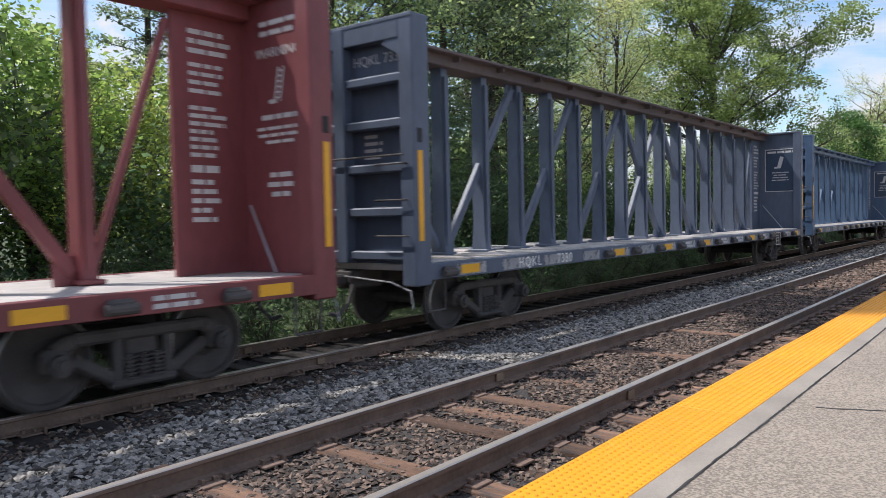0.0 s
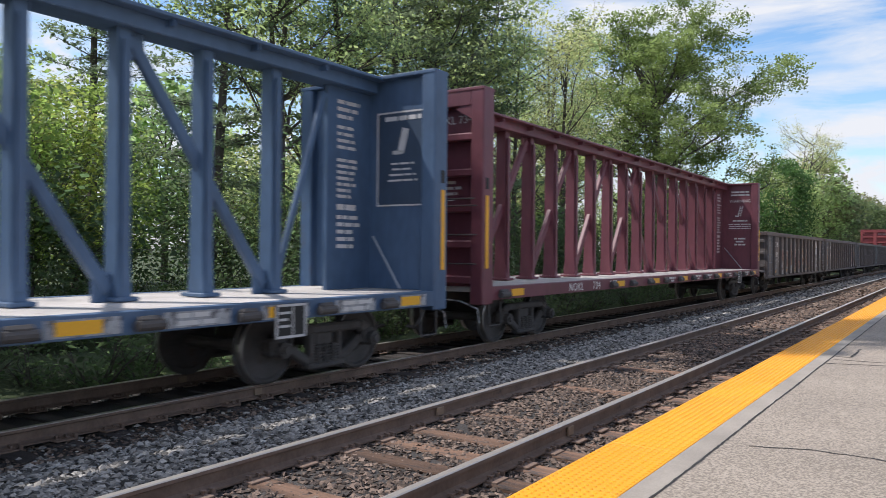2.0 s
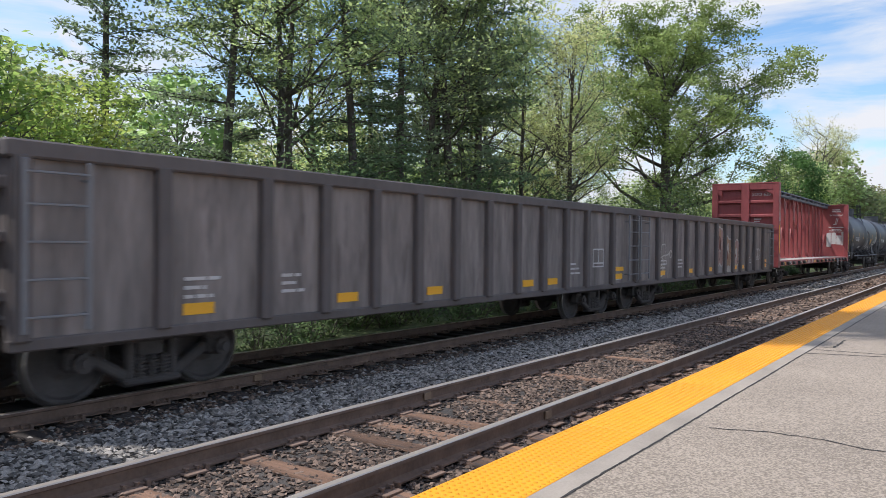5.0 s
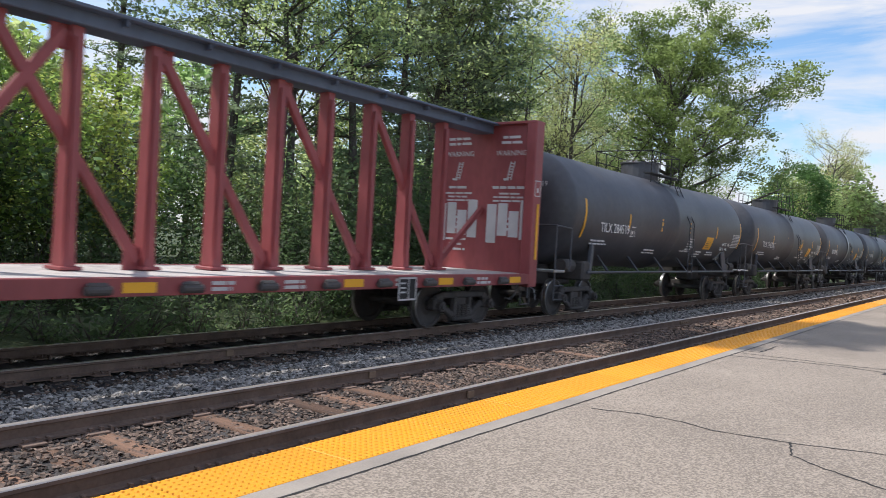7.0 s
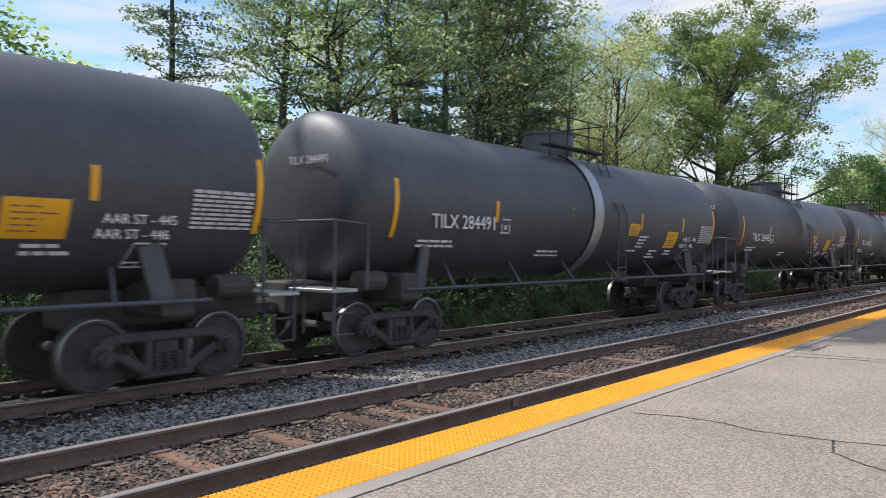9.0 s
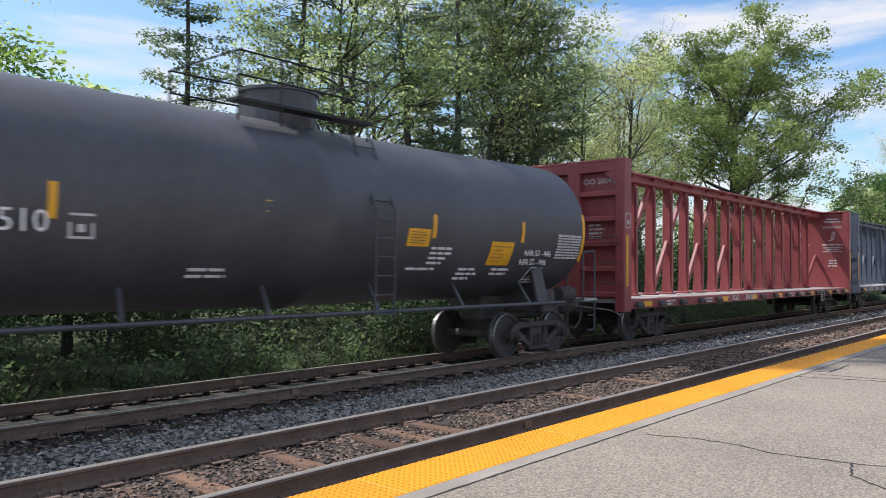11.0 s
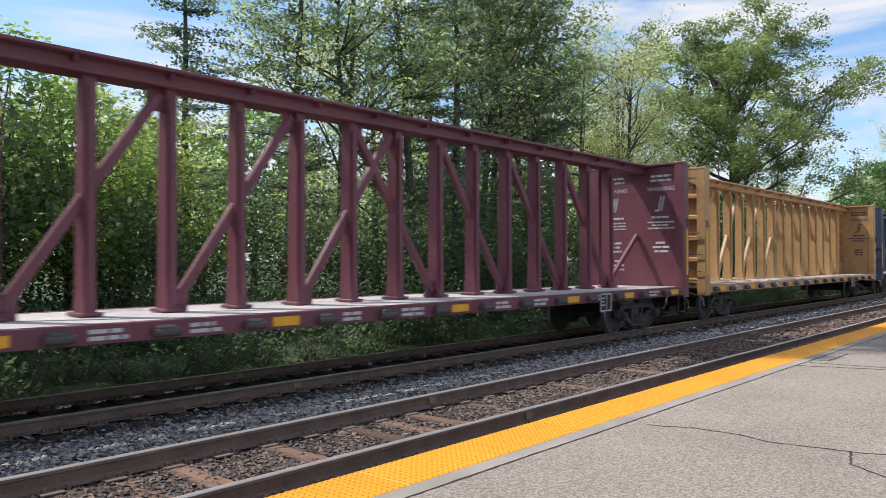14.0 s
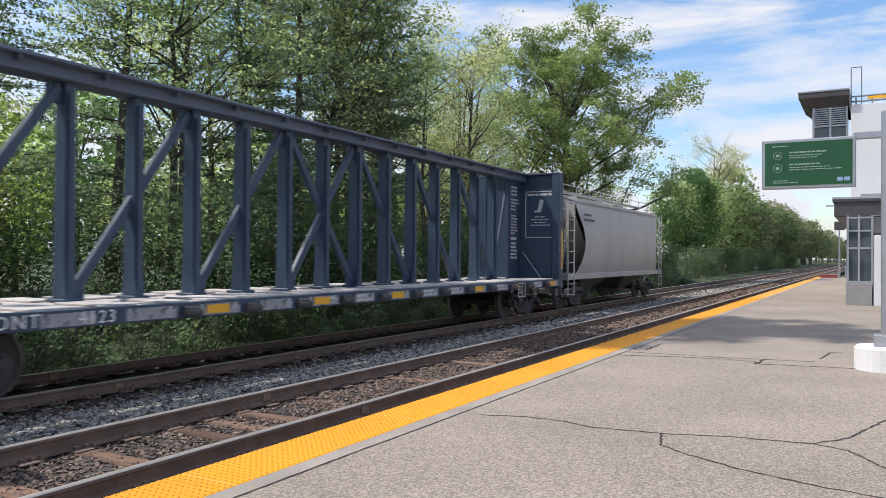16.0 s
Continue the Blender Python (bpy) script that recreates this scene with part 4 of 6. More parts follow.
            for a, b, c, d in ((0, 0.2, 0.56, 0.03), (0, -0.2, 0.56, 0.03), (-0.27, 0, 0.03, 0.4), (0.27, 0, 0.03, 0.4), (0, 0.04, 0.02, 0.32), (0, -0.13, 0.54, 0.02)):
                box(bm, (cx + 0.15 + a, -1.379, 1.25 + b), (c, 0.004, d))
            part("inspection_frame", bm, M_white, car, "")
            bm = bmesh.new()
            box(bm, (xs[12] + 0.17, -1.379, 1.36), (0.12, 0.004, 1.0))
            box(bm, (xs[12] + 0.45, -1.379, 0.98), (0.44, 0.004, 0.22))
            part("corner_reflector", bm, M_yellow, car, "yellow corner mark")
            bm = bmesh.new()
            ribbon(bm, [(xs[12] + 0.32 + 0.75 * i / 26, 1.72 + 0.26 * math.sin(i * 2.1) + rng.uniform(-0.05, 0.05)) for i in range(27)], 0.035, -1.379)
            part("spray_outline", bm, M_white, car, "white scribbled tag")
        # a drawing of a small vehicle with a round wheel, or a loose scrawl, on the leading panel
        gx = xs[1] + 0.18
        for pts, closed in (
                ([(gx + 0.22 + 0.24 * math.cos(a), 1.13 + 0.26 * math.sin(a)) for a in np.linspace(0, 5.9, 22)], True),
                ([(gx + 0.24 + 0.09 * math.cos(a), 1.08 + 0.10 * math.sin(a)) for a in np.linspace(0, 5.9, 14)], True),
                ([(gx + 0.18, 1.42), (gx + 0.20, 1.62), (gx + 0.28, 1.74), (gx + 0.52, 1.76), (gx + 0.60, 1.68), (gx + 0.56, 1.45), (gx + 0.62, 1.32), (gx + 0.68, 1.2)], False),
                ([(gx, 1.36), (gx + 0.2, 1.40), (gx + 0.45, 1.44), (gx + 0.75, 1.46), (gx + 0.95, 1.54)], False),
                ([(gx + 1.0 + 0.10 * math.cos(a), 1.48 + 0.10 * math.sin(a)) for a in np.linspace(0, 5.9, 14)], True)):
            bm = bmesh.new()
            ribbon(bm, pts, 0.035, -1.379, closed)
            part("spray_outline", bm, M_spray_white, car, "pale graffiti drawing")
    for s in (-1, 1):
        bm = bmesh.new()
        for x in (H - 0.72, H - 0.10):
            box(bm, (s * x, -1.50, 1.66), (0.05, 0.03, 1.62), 0.006)
            for z in (1.0, 2.3):
                rod(bm, (s * x, -1.50, z), (s * x, -1.37, z), 0.014, 6)
        for z in (1.0, 1.35, 1.7, 2.05, 2.35):
            rod(bm, (s * (H - 0.72), -1.505, z), (s * (H - 0.10), -1.505, z), 0.013, 6)
        part("ladder", bm, M_trimgrey, car, "grey steel side ladder")
    if not emblem:
        cx = (xs[11] + xs[12]) / 2
        bm = bmesh.new()
        for a, b, c, d in ((0, 0.2, 0.60, 0.03), (0, -0.2, 0.60, 0.03), (-0.285, 0, 0.03, 0.4), (0.285, 0, 0.03, 0.4), (0, 0.04, 0.02, 0.32), (0, -0.12, 0.56, 0.03)):
            box(bm, (cx + a, -1.379, 1.42 + b), (c, 0.004, d))
        part("inspection_frame", bm, M_white, car, "white framed inspection box")
        bm = bmesh.new()
        box(bm, (H - 1.12, -1.379, 1.14), (0.66, 0.004, 0.10))
        part("corner_reflector", bm, M_yellow, car, "long yellow reflective bar")
        bm = bmesh.new()
        bars(bm, H - 1.42, 0.97, 2, 0.66, 0.035, 0.08, -1.379, rng)
        part("stencil", bm, M_white, car, "")
    add_trucks(car, H - 1.75, H)
    return car


M_spray_pink = mat("pink_grey_spray", (0.34, 0.225, 0.20), rough=0.75, var=0.35, scale=2.5, bump=0.05, second=(0.135, 0.115, 0.11), second_amount=0.36, stretch=(1.2, 1, 0.6))
M_spray_orange = mat("rusty_orange_spray", (0.34, 0.215, 0.135), rough=0.75, var=0.35, scale=2.5, bump=0.05, second=(0.14, 0.115, 0.10), second_amount=0.36, stretch=(1.2, 1, 0.6))
M_spray_white = mat("faded_white_spray", (0.46, 0.43, 0.39), rough=0.75, var=0.3, scale=2.5, bump=0.05, second=(0.16, 0.14, 0.13), second_amount=0.36, stretch=(1.2, 1, 0.6))
M_spray_blue = mat("grey_blue_spray", (0.27, 0.255, 0.25), rough=0.75, var=0.3, scale=2.5, bump=0.05, second=(0.12, 0.105, 0.10), second_amount=0.36, stretch=(1.2, 1, 0.6))
M_spray_rust = mat("brown_red_spray", (0.17, 0.062, 0.045), rough=0.75, var=0.3, scale=2.5, bump=0.05)
M_spray_line = mat("dark_spray_line", (0.05, 0.04, 0.045), rough=0.7, var=0.2, bump=0.0)


def tank_car(seed, mark, label, band=False):
    rng = random.Random(seed)
    car = new("tank_car")
    tagged(car, label, "freight car", "cars of the freight train")
    H, R, cz = 7.75, 1.47, 2.72
    # shell: rings along x with domed heads and a slightly sagging middle
    sec = []
    for k in range(9):
        a = math.pi / 2 * k / 8
        sec.append((-H + 0.5 - 0.5 * math.cos(a), R * math.sin(a) ** 0.75))
    prof = sec + [(-3, R), (-0.18, R + 0.012), (-0.12, R + 0.05), (0.12, R + 0.05), (0.18, R + 0.012), (3, R)] + [(-x, r) for x, r in reversed(sec)]
    N = 56
    bm = bmesh.new()
    rings = []
    for x, r in prof:
        rings.append([bm.verts.new((x, r * math.sin(2 * math.pi * k / N), cz + r * math.cos(2 * math.pi * k / N) - 0.05 * (1 - (x / H) ** 2))) for k in range(N)])
    for a, b in zip(rings, rings[1:]):
        for k in range(N):
            bm.faces.new((a[k], b[k], b[(k + 1) % N], a[(k + 1) % N]))
    bmesh.ops.remove_doubles(bm, verts=bm.verts, dist=1e-4)
    bmesh.ops.recalc_face_normals(bm, faces=bm.faces)
    part("tank", bm, M_tank, car, "black steel tank shell", smooth=True)

    def skin(name, x, a0, a1, w, material, lbl, lift=0.006):
        """A thin decal bent round the shell between two heights given as angles from the level."""
        b = bmesh.new()
        n = max(8, int(abs(a1 - a0) / 4))
        rows = []
        for k in range(n + 1):
            a = radians(a0 + (a1 - a0) * k / n)
            rows.append([b.verts.new((xx, -(R + lift) * math.cos(a), cz - 0.045 + (R + lift) * math.sin(a))) for xx in (x - w / 2, x + w / 2)])
        for p, q in zip(rows, rows[1:]):
            b.faces.new((p[0], p[1], q[1], q[0]))
        part(name, b, material, car, lbl)
    skin("reflector", -H + 0.95, -27, 14, 0.10, M_yellow, "tall yellow reflective strip")
    skin("reflector", H - 0.45, -27, 14, 0.10, M_yellow, "tall yellow reflective strip")
    first = seed == 31                  # the first car carries its decals a little differently
    for x in (-3.95, -1.40, 1.22, 4.23) if first else (-3.96, -1.08, 2.37, 5.0):
        skin("reflector", x, -13, 3, 0.10, M_yellow, "yellow reflective strip")
    for x, a0, a1, w in ((3.58, -31, -12.5, 0.78), (0.55, -58, -46, 0.8)) if first else ((2.0, -19, -7, 0.55), (4.39, -32, -13, 0.72)):
        skin("placard", x, a0, a1, w, M_yellow, "yellow placard with print")
        bm = bmesh.new()
        for k in range(5):
            a = radians(a1 - (a1 - a0) * (0.2 + 0.15 * k))
            bars(bm, x - w * 0.38, cz - 0.045 + (R + 0.010) * math.sin(a), 1, w * 0.76, 0.014, 0.1, -(R + 0.010) * math.cos(a), rng)
        part("placard_print", bm, M_gondtop, car, "thin brown print on the placard")
    if band:
        skin("bare_band", 0.0, -75, 88, 0.42, M_galv, "bare grey band round the shell", 0.06)
        skin("placard", 0.55, -48, -34, 0.8, M_yellow, "yellow placard")
    bm = bmesh.new()
    for k in range(9):
        z = -0.14 - 0.058 * k
        yy = -math.sqrt(R * R - z * z) - 0.012
        x = H - 1.47
        while x < H - 0.55:
            ww = min(rng.uniform(0.08, 0.26), H - 0.55 - x)
            if ww > 0.03:
                box(bm, (x + ww / 2, yy, cz - 0.045 + z), (ww, 0.004, 0.034 if k else 0.045))
            x += ww + 0.025
    part("data_panel", bm, M_white, car, "printed white certificate table")
    bm = bmesh.new()
    for p, q in (((0, 0), (0.42, 0)), ((0.06, 0.30), (0.48, 0.30)), ((0, 0), (0.06, 0.30)), ((0.42, 0), (0.48, 0.30)), ((0.2, 0.0), (0.26, 0.30)), ((0, 0.06), (0.42, 0.06))):
        f = [(H - 2.20 + u, -math.sqrt(R * R - (v - 1.12) ** 2) - 0.012, cz - 0.045 + v - 1.12) for u, v in (p, q)]
        beam(bm, f[0], f[1], 0.004, 0.022)
    part("inspection_frame", bm, M_white, car, "white printed frame")
    part("lettering", words(mark, 0.36, M_letter), None, car, "white painted car mark", (-4.95, -R - 0.004, cz - 0.42))
    for txt, x, z in (("AAR ST - 445", H - 2.14, cz - 0.58), ("AAR ST - 446", H - 2.20, cz - 0.76)):
        part("lettering", words(txt, 0.17, M_letter), None, car, "", (x, -math.sqrt(R * R - (z - cz) ** 2) - 0.05, z))
    rows = ((-6.1, -0.72, 2, 1.4), (-2.15, -0.89, 2, 1.0)) + (((1.33, -0.45, 5, 0.78), (0.95, -0.86, 1, 1.1), (2.67, -0.86, 3, 0.68), (3.85, -0.86, 2, 0.98)) if first else ((2.35, -0.50, 4, 0.6), (1.9, -0.86, 1, 1.0), (3.3, -0.86, 3, 0.6), (4.3, -0.86, 2, 0.7)))
    for x, z, r, w in rows:
        bm = bmesh.new()
        for k in range(r):
            dz = z - 0.085 * k
            bars(bm, x, cz - 0.045 + dz, 1, w, 0.045, 0.1, -math.sqrt(R * R - dz * dz) - 0.016, rng)
        part("stencil", bm, M_white, car, "rows of small white print")
    bm = bmesh.new()
    for a, b, c, d in ((-0.13, 0, 0.03, 0.28), (0.13, 0, 0.03, 0.28), (0, 0.13, 0.28, 0.03), (0, -0.13, 0.28, 0.03), (0, -0.02, 0.09, 0.10)):
        box(bm, (-3.62 + a, -math.sqrt(R * R - (b - 0.40) ** 2) - 0.004, cz - 0.445 + b), (c, 0.006, d))
    part("stencil", bm, M_white, car, "small white framed letter box")
    # top platform with manway and railing
    bm = bmesh.new()
    rod(bm, (0.15, 0, cz + R - 0.15), (0.15, 0, cz + R + 0.42), 0.62, 20)
    rod(bm, (0.15, 0, cz + R + 0.42), (0.15, 0, cz + R + 0.47), 0.66, 20)
    part("manway", bm, M_tank, car, "round valve housing")
    bm = bmesh.new()
    z0, z1 = cz + R + 0.02, cz + R + 0.72
    for y in (-0.85, 0.85):
        box(bm, (0, y, z0), (2.6, 0.3, 0.04))
        for x in (-1.25, -0.5, 0.5, 1.25):
            rod(bm, (x, y * 1.1, z0 - 0.3), (x, y * 1.1, z1), 0.018, 6)
        for z in (z1, (z0 + z1) / 2):
            rod(bm, (-1.25, y * 1.1, z), (1.25, y * 1.1, z), 0.016, 6)
    for x in (-1.25, 1.25):
        rod(bm, (x, -0.93, z1), (x, 0.93, z1), 0.016, 6)
    part("top_railing", bm, M_black, car, "black pipe railing on the tank top")
    bm = bmesh.new()
    for x in (0.88, 1.30):
        rod(bm, (x, -1.55, 1.05), (x, -1.56, cz), 0.018, 6)
        rod(bm, (x, -1.56, cz), (x, -0.95, cz + R - 0.2), 0.018, 6)
    for z in np.arange(1.1, 3.9, 0.3):
        y = -1.555 if z < cz else -1.555 + 0.6 * (z - cz) / 1.2
        rod(bm, (0.88, y, z), (1.30, y, z), 0.014, 6)
    part("ladder", bm, M_tank, car, "")
    # stub sills, bolsters, running rail, end platforms
    for s in (-1, 1):
        bm = bmesh.new()
        box(bm, (s * (H - 1.1), 0, 1.0), (3.0, 0.6, 0.55), 0.04)
        part("stub_sill", bm, M_truck, car, "")
        bm = bmesh.new()
        box(bm, (s * (H - 1.55), 0, 1.15), (0.5, 2.6, 0.5), 0.05)
        part("bolster", bm, M_truck, car, "")
        bm = bmesh.new()
        box(bm, (s * (H + 0.08), 0, 1.15), (0.55, 2.7, 0.06), 0.01)
        part("end_platform", bm, M_galv, car, "grey end platform")
        bm = bmesh.new()
        beam(bm, (s * (H - 1.75), -1.25, 1.1), (s * (H - 1.95), -1.2, 1.85), 0.1, 0.30, 0.02)
        part("cradle_pad", bm, M_tank, car, "")
        bm = bmesh.new()
        rod(bm, (s * (H - 0.4), -1.1, 1.28), (s * (H - 0.95), -1.1, 1.28), 0.17, 12)
        part("air_reservoir", bm, M_truck, car, "")
    bm = bmesh.new()
    rod(bm, (-H + 1.2, -1.46, 1.13), (H - 1.2, -1.46, 1.13), 0.035, 8)
    for x in np.linspace(-H + 2.5, H - 2.5, 6):
        beam(bm, (x, -1.46, 1.13), (x + 0.15, -1.05, 1.55), 0.05, 0.05)
    part("side_rail", bm, M_tank, car, "")
    for s in (-1, 1):
        bm = bmesh.new()
        for y in (-1.32, -0.6):
            rod(bm, (s * (H + 0.28), y, 0.45), (s * (H + 0.28), y, 2.25), 0.024, 8)
        rod(bm, (s * (H + 0.28), -1.32, 2.25), (s * (H + 0.28), 1.3, 2.25), 0.024, 8)
        rod(bm, (s * (H + 0.28), 1.32, 1.1), (s * (H + 0.28), 1.32, 2.25), 0.024, 8)
        rod(bm, (s * (H - 0.35), -1.40, 1.15), (s * (H - 0.35), -1.40, 2.2), 0.022, 8)
        rod(bm, (s * (H + 0.28), -1.32, 2.25), (s * (H - 0.35), -1.40, 2.2), 0.022, 8)
        for z in (0.47, 0.8):
            rod(bm, (s * (H + 0.28), -1.32, z), (s * (H - 0.1), -1.36, z), 0.018, 6)
        part("handrail", bm, M_tank, car, "black pipe handrail at the tank end")
    part("lettering", words(mark, 0.19, M_white), None, car, "", (-H - 0.008, -0.35, cz + 0.55), -math.pi / 2)
    add_trucks(car, H - 1.55, H + 0.15)
    return car


def hopper_car():
    car = new("covered_hopper")
    tagged(car, "light grey covered hopper car with curved sides, last of the train", "freight car", "cars of the freight train")
    H, lo, hi = 5.6, 1.2, 3.75
    # curved sides: a cross-section drawn along x, closing in under the roof; their end edges are cut back in an arc
    sec = []
    for k in range(13):
        z = lo + (hi - lo) * k / 12
        sec.append((1.30 + 0.17 * math.sin(math.pi * (k / 12) ** 0.8), z))
    roof = [(1.30 - 1.3 * k / 5, hi + 0.30 * math.sin(math.pi / 2 * k / 5)) for k in range(1, 6)]
    half = sec + roof
    ring = [(-y, z) for y, z in half] + [(y, z) for y, z in reversed(half[:-1])]

    def reach(z):
        return H - 0.62 * math.sin(math.pi * min(1, (z - lo) / (hi - 0.25 - lo))) if z < hi - 0.25 else H
    bm = bmesh.new()
    rows = [[bm.verts.new((f * reach(z), y, z)) for y, z in ring] for f in (-1, -0.5, 0, 0.5, 1)]
    for a, b in zip(rows, rows[1:]):
        for k in range(len(ring) - 1):
            bm.faces.new((a[k], b[k], b[k + 1], a[k + 1]))
    bmesh.ops.recalc_face_normals(bm, faces=bm.faces)
    part("body", bm, M_hopper, car, "light grey curved steel sides", smooth=True)
    for s in (-1, 1):
        bm = bmesh.new()
        beam(bm, (s * (H - 0.10), 0, hi - 0.55), (s * (H - 2.6), 0, lo - 0.1), 2.56, 0.03)
        part("slope_sheet", bm, M_hopper, car, "sloping end sheet in deep shade")
        bm = bmesh.new()
        box(bm, (s * (H - 0.06), 0, hi - 0.22), (0.05, 2.56, 0.72), 0.01)
        part("end_panel", bm, M_hopper, car, "")
        bm = bmesh.new()
        for y in (-1.0, 0.0, 1.0):
            beam(bm, (s * (H + 0.60), y, lo), (s * (H - 0.12), y, hi - 0.55), 0.08, 0.08)
        part("end_brace", bm, M_truck, car, "dark end brace")
    bm = bmesh.new()
    for s in (-1, 1):
        box(bm, (0, s * 1.30, lo - 0.06), (2 * H + 1.6, 0.12, 0.20), 0.015)
        box(bm, (s * (H + 0.75), 0, lo - 0.06), (0.12, 2.7, 0.22), 0.015)
        for y in (-1.28, 1.28):
            rod(bm, (s * (H + 0.72), y, lo), (s * (H + 0.72), y, hi - 0.1), 0.03, 6)
            rod(bm, (s * (H + 0.72), y, hi - 0.1), (s * (H - 0.05), y, hi - 0.1), 0.03, 6)
    box(bm, (0, -1.34, hi + 0.02), (2 * H, 0.05, 0.10), 0.01)
    part("underframe", bm, M_hopper, car, "")
    bm = bmesh.new()
    for x in (-2.7, 2.7):
        r = [[bm.verts.new((x + sx * w, sy * d, z)) for sx, sy in ((-1, -1), (1, -1), (1, 1), (-1, 1))] for w, d, z in ((1.9, 1.25, lo), (0.45, 0.45, 0.42))]
        for k in range(4):
            bm.faces.new((r[0][k], r[0][(k + 1) % 4], r[1][(k + 1) % 4], r[1][k]))
        bm.faces.new(r[1])
        box(bm, (x, 0, 0.38), (1.0, 1.5, 0.12), 0.02)
    bmesh.ops.recalc_face_normals(bm, faces=bm.faces)
    part("hopper_outlet", bm, M_gond, car, "dark grimy hopper outlets")
    bm = bmesh.new()
    for y in (-0.45, 0.45):
        box(bm, (0, y, hi + 0.42), (2 * H + 0.6, 0.35, 0.03))
        for x in np.linspace(-H, H, 9):
            rod(bm, (x, y * 1.9, hi + 0.15), (x, y * 1.9, hi + 0.62), 0.015, 6)
        rod(bm, (-H, y * 1.9, hi + 0.6), (H, y * 1.9, hi + 0.6), 0.015, 6)
    part("roof_walk", bm, M_galv, car, "grey roof walkway with a railing")
    bm = bmesh.new()
    for s in (-1, 1):
        for y in (-1.36, -0.95):
            rod(bm, (s * (H + 0.85), y, 0.5), (s * (H + 0.85), y, hi + 0.1), 0.02, 6)
        for z in np.arange(0.55, hi, 0.36):
            rod(bm, (s * (H + 0.85), -1.36, z), (s * (H + 0.85), -0.95, z), 0.014, 6)
        rod(bm, (s * (H + 0.3), -1.38, 0.5), (s * (H + 0.3), -1.38, hi), 0.02, 6)
        for z in np.arange(0.55, hi, 0.36):
            rod(bm, (s * (H + 0.3), -1.38, z), (s * (H + 0.8), -1.38, z), 0.014, 6)
    part("ladder", bm, M_hopper, car, "")
    bm = bmesh.new()
    rng = random.Random(4)
    bars(bm, -H + 0.5, 3.3, 2, 1.2, 0.08, 0.18, -1.46, rng)
    part("stencil", bm, M_gond, car, "")
    add_trucks(car, H - 0.75, H + 0.75)
    return car


SPEED = 21.10
RED = "with tall posts and diagonals"
TRAIN = []                              # (car, x of its centre at the start)


def build_train():
    cb = 10.72
    for args, end in (
        ((1, M_brick, M_brick, "brick-red centerbeam lumber flatcar " + RED, "HQKL 7334", "", False), -0.30),
        ((2, M_slate, M_gondtop, "slate-blue centerbeam lumber flatcar " + RED, "HQKL 7330", "HQKL   7330"), 22.65),
        ((3, M_blue, M_blue, "blue centerbeam lumber flatcar " + RED, "HQKL 7312", "73-0", False), 45.50),
        ((4, M_maroon, M_maroon, "maroon centerbeam lumber flatcar " + RED, "NOKL 734", "NOKL   734   280", False), 68.05),
        ((5, M_red, M_slate, "red centerbeam lumber flatcar with a grey top beam and graffiti", "SOO 620", "SOO   620", False, True), 155.68),
        ((6, M_red, M_red, "faded red centerbeam lumber flatcar " + RED, "SOO 200453", "SOO   200453", False), 262.88),
        ((7, M_slate, M_slate, "grey-blue centerbeam lumber flatcar " + RED, "NOKL 73", "NOKL   738"), 285.58),
        ((8, M_maroon, M_maroon, "dark maroon centerbeam lumber flatcar " + RED, "BNG 734", "", False), 308.48),
        ((9, M_tan, M_tan, "tan and rust-stained centerbeam lumber flatcar " + RED, "TTZX 86", ""), 331.10),
        ((10, M_navy, M_slate, "navy-blue centerbeam lumber flatcar " + RED, "ONT 4123", "ONT   4123"), 353.93),
    ):
        TRAIN.append((centerbeam(*args), end - cb))
    for args, end in (((21, (("C M", "B X"), ("200", "041")), (2, 3, 4, 5, 6, 7, 8), "dark grey gondola car with graffiti and a rusty rim", True), 84.85),
                      ((22, (("C M", "B X"), ("200", "039")), (0, 3, 5, 6, 7, 8, 9, 10, 11, 12), "dark brown gondola car covered in faded graffiti"), 101.3),
                      ((23, None, (), "black gondola car with ribbed steel sides"), 117.5),
                      ((24, None, (6, 7, 8), "black gondola car with ribbed steel sides and graffiti"), 132.95)):
        TRAIN.append((gondola(*args), end - 7.75))
    for k, (mark, band) in enumerate((("TILX 284519", False), ("TILX 284528", False), ("TILX 284491", True), ("TILX 284483", False), ("TILX 284510", False))):
        TRAIN.append((tank_car(31 + k, mark, "black tank car with yellow reflective strips" + (" and a bare grey band" if band else ""), band), 172.58 + 16.845 * k - 7.80))
    TRAIN.append((hopper_car(), 353.75 + 1.1 + 0.6 + 5.6))


build_train()


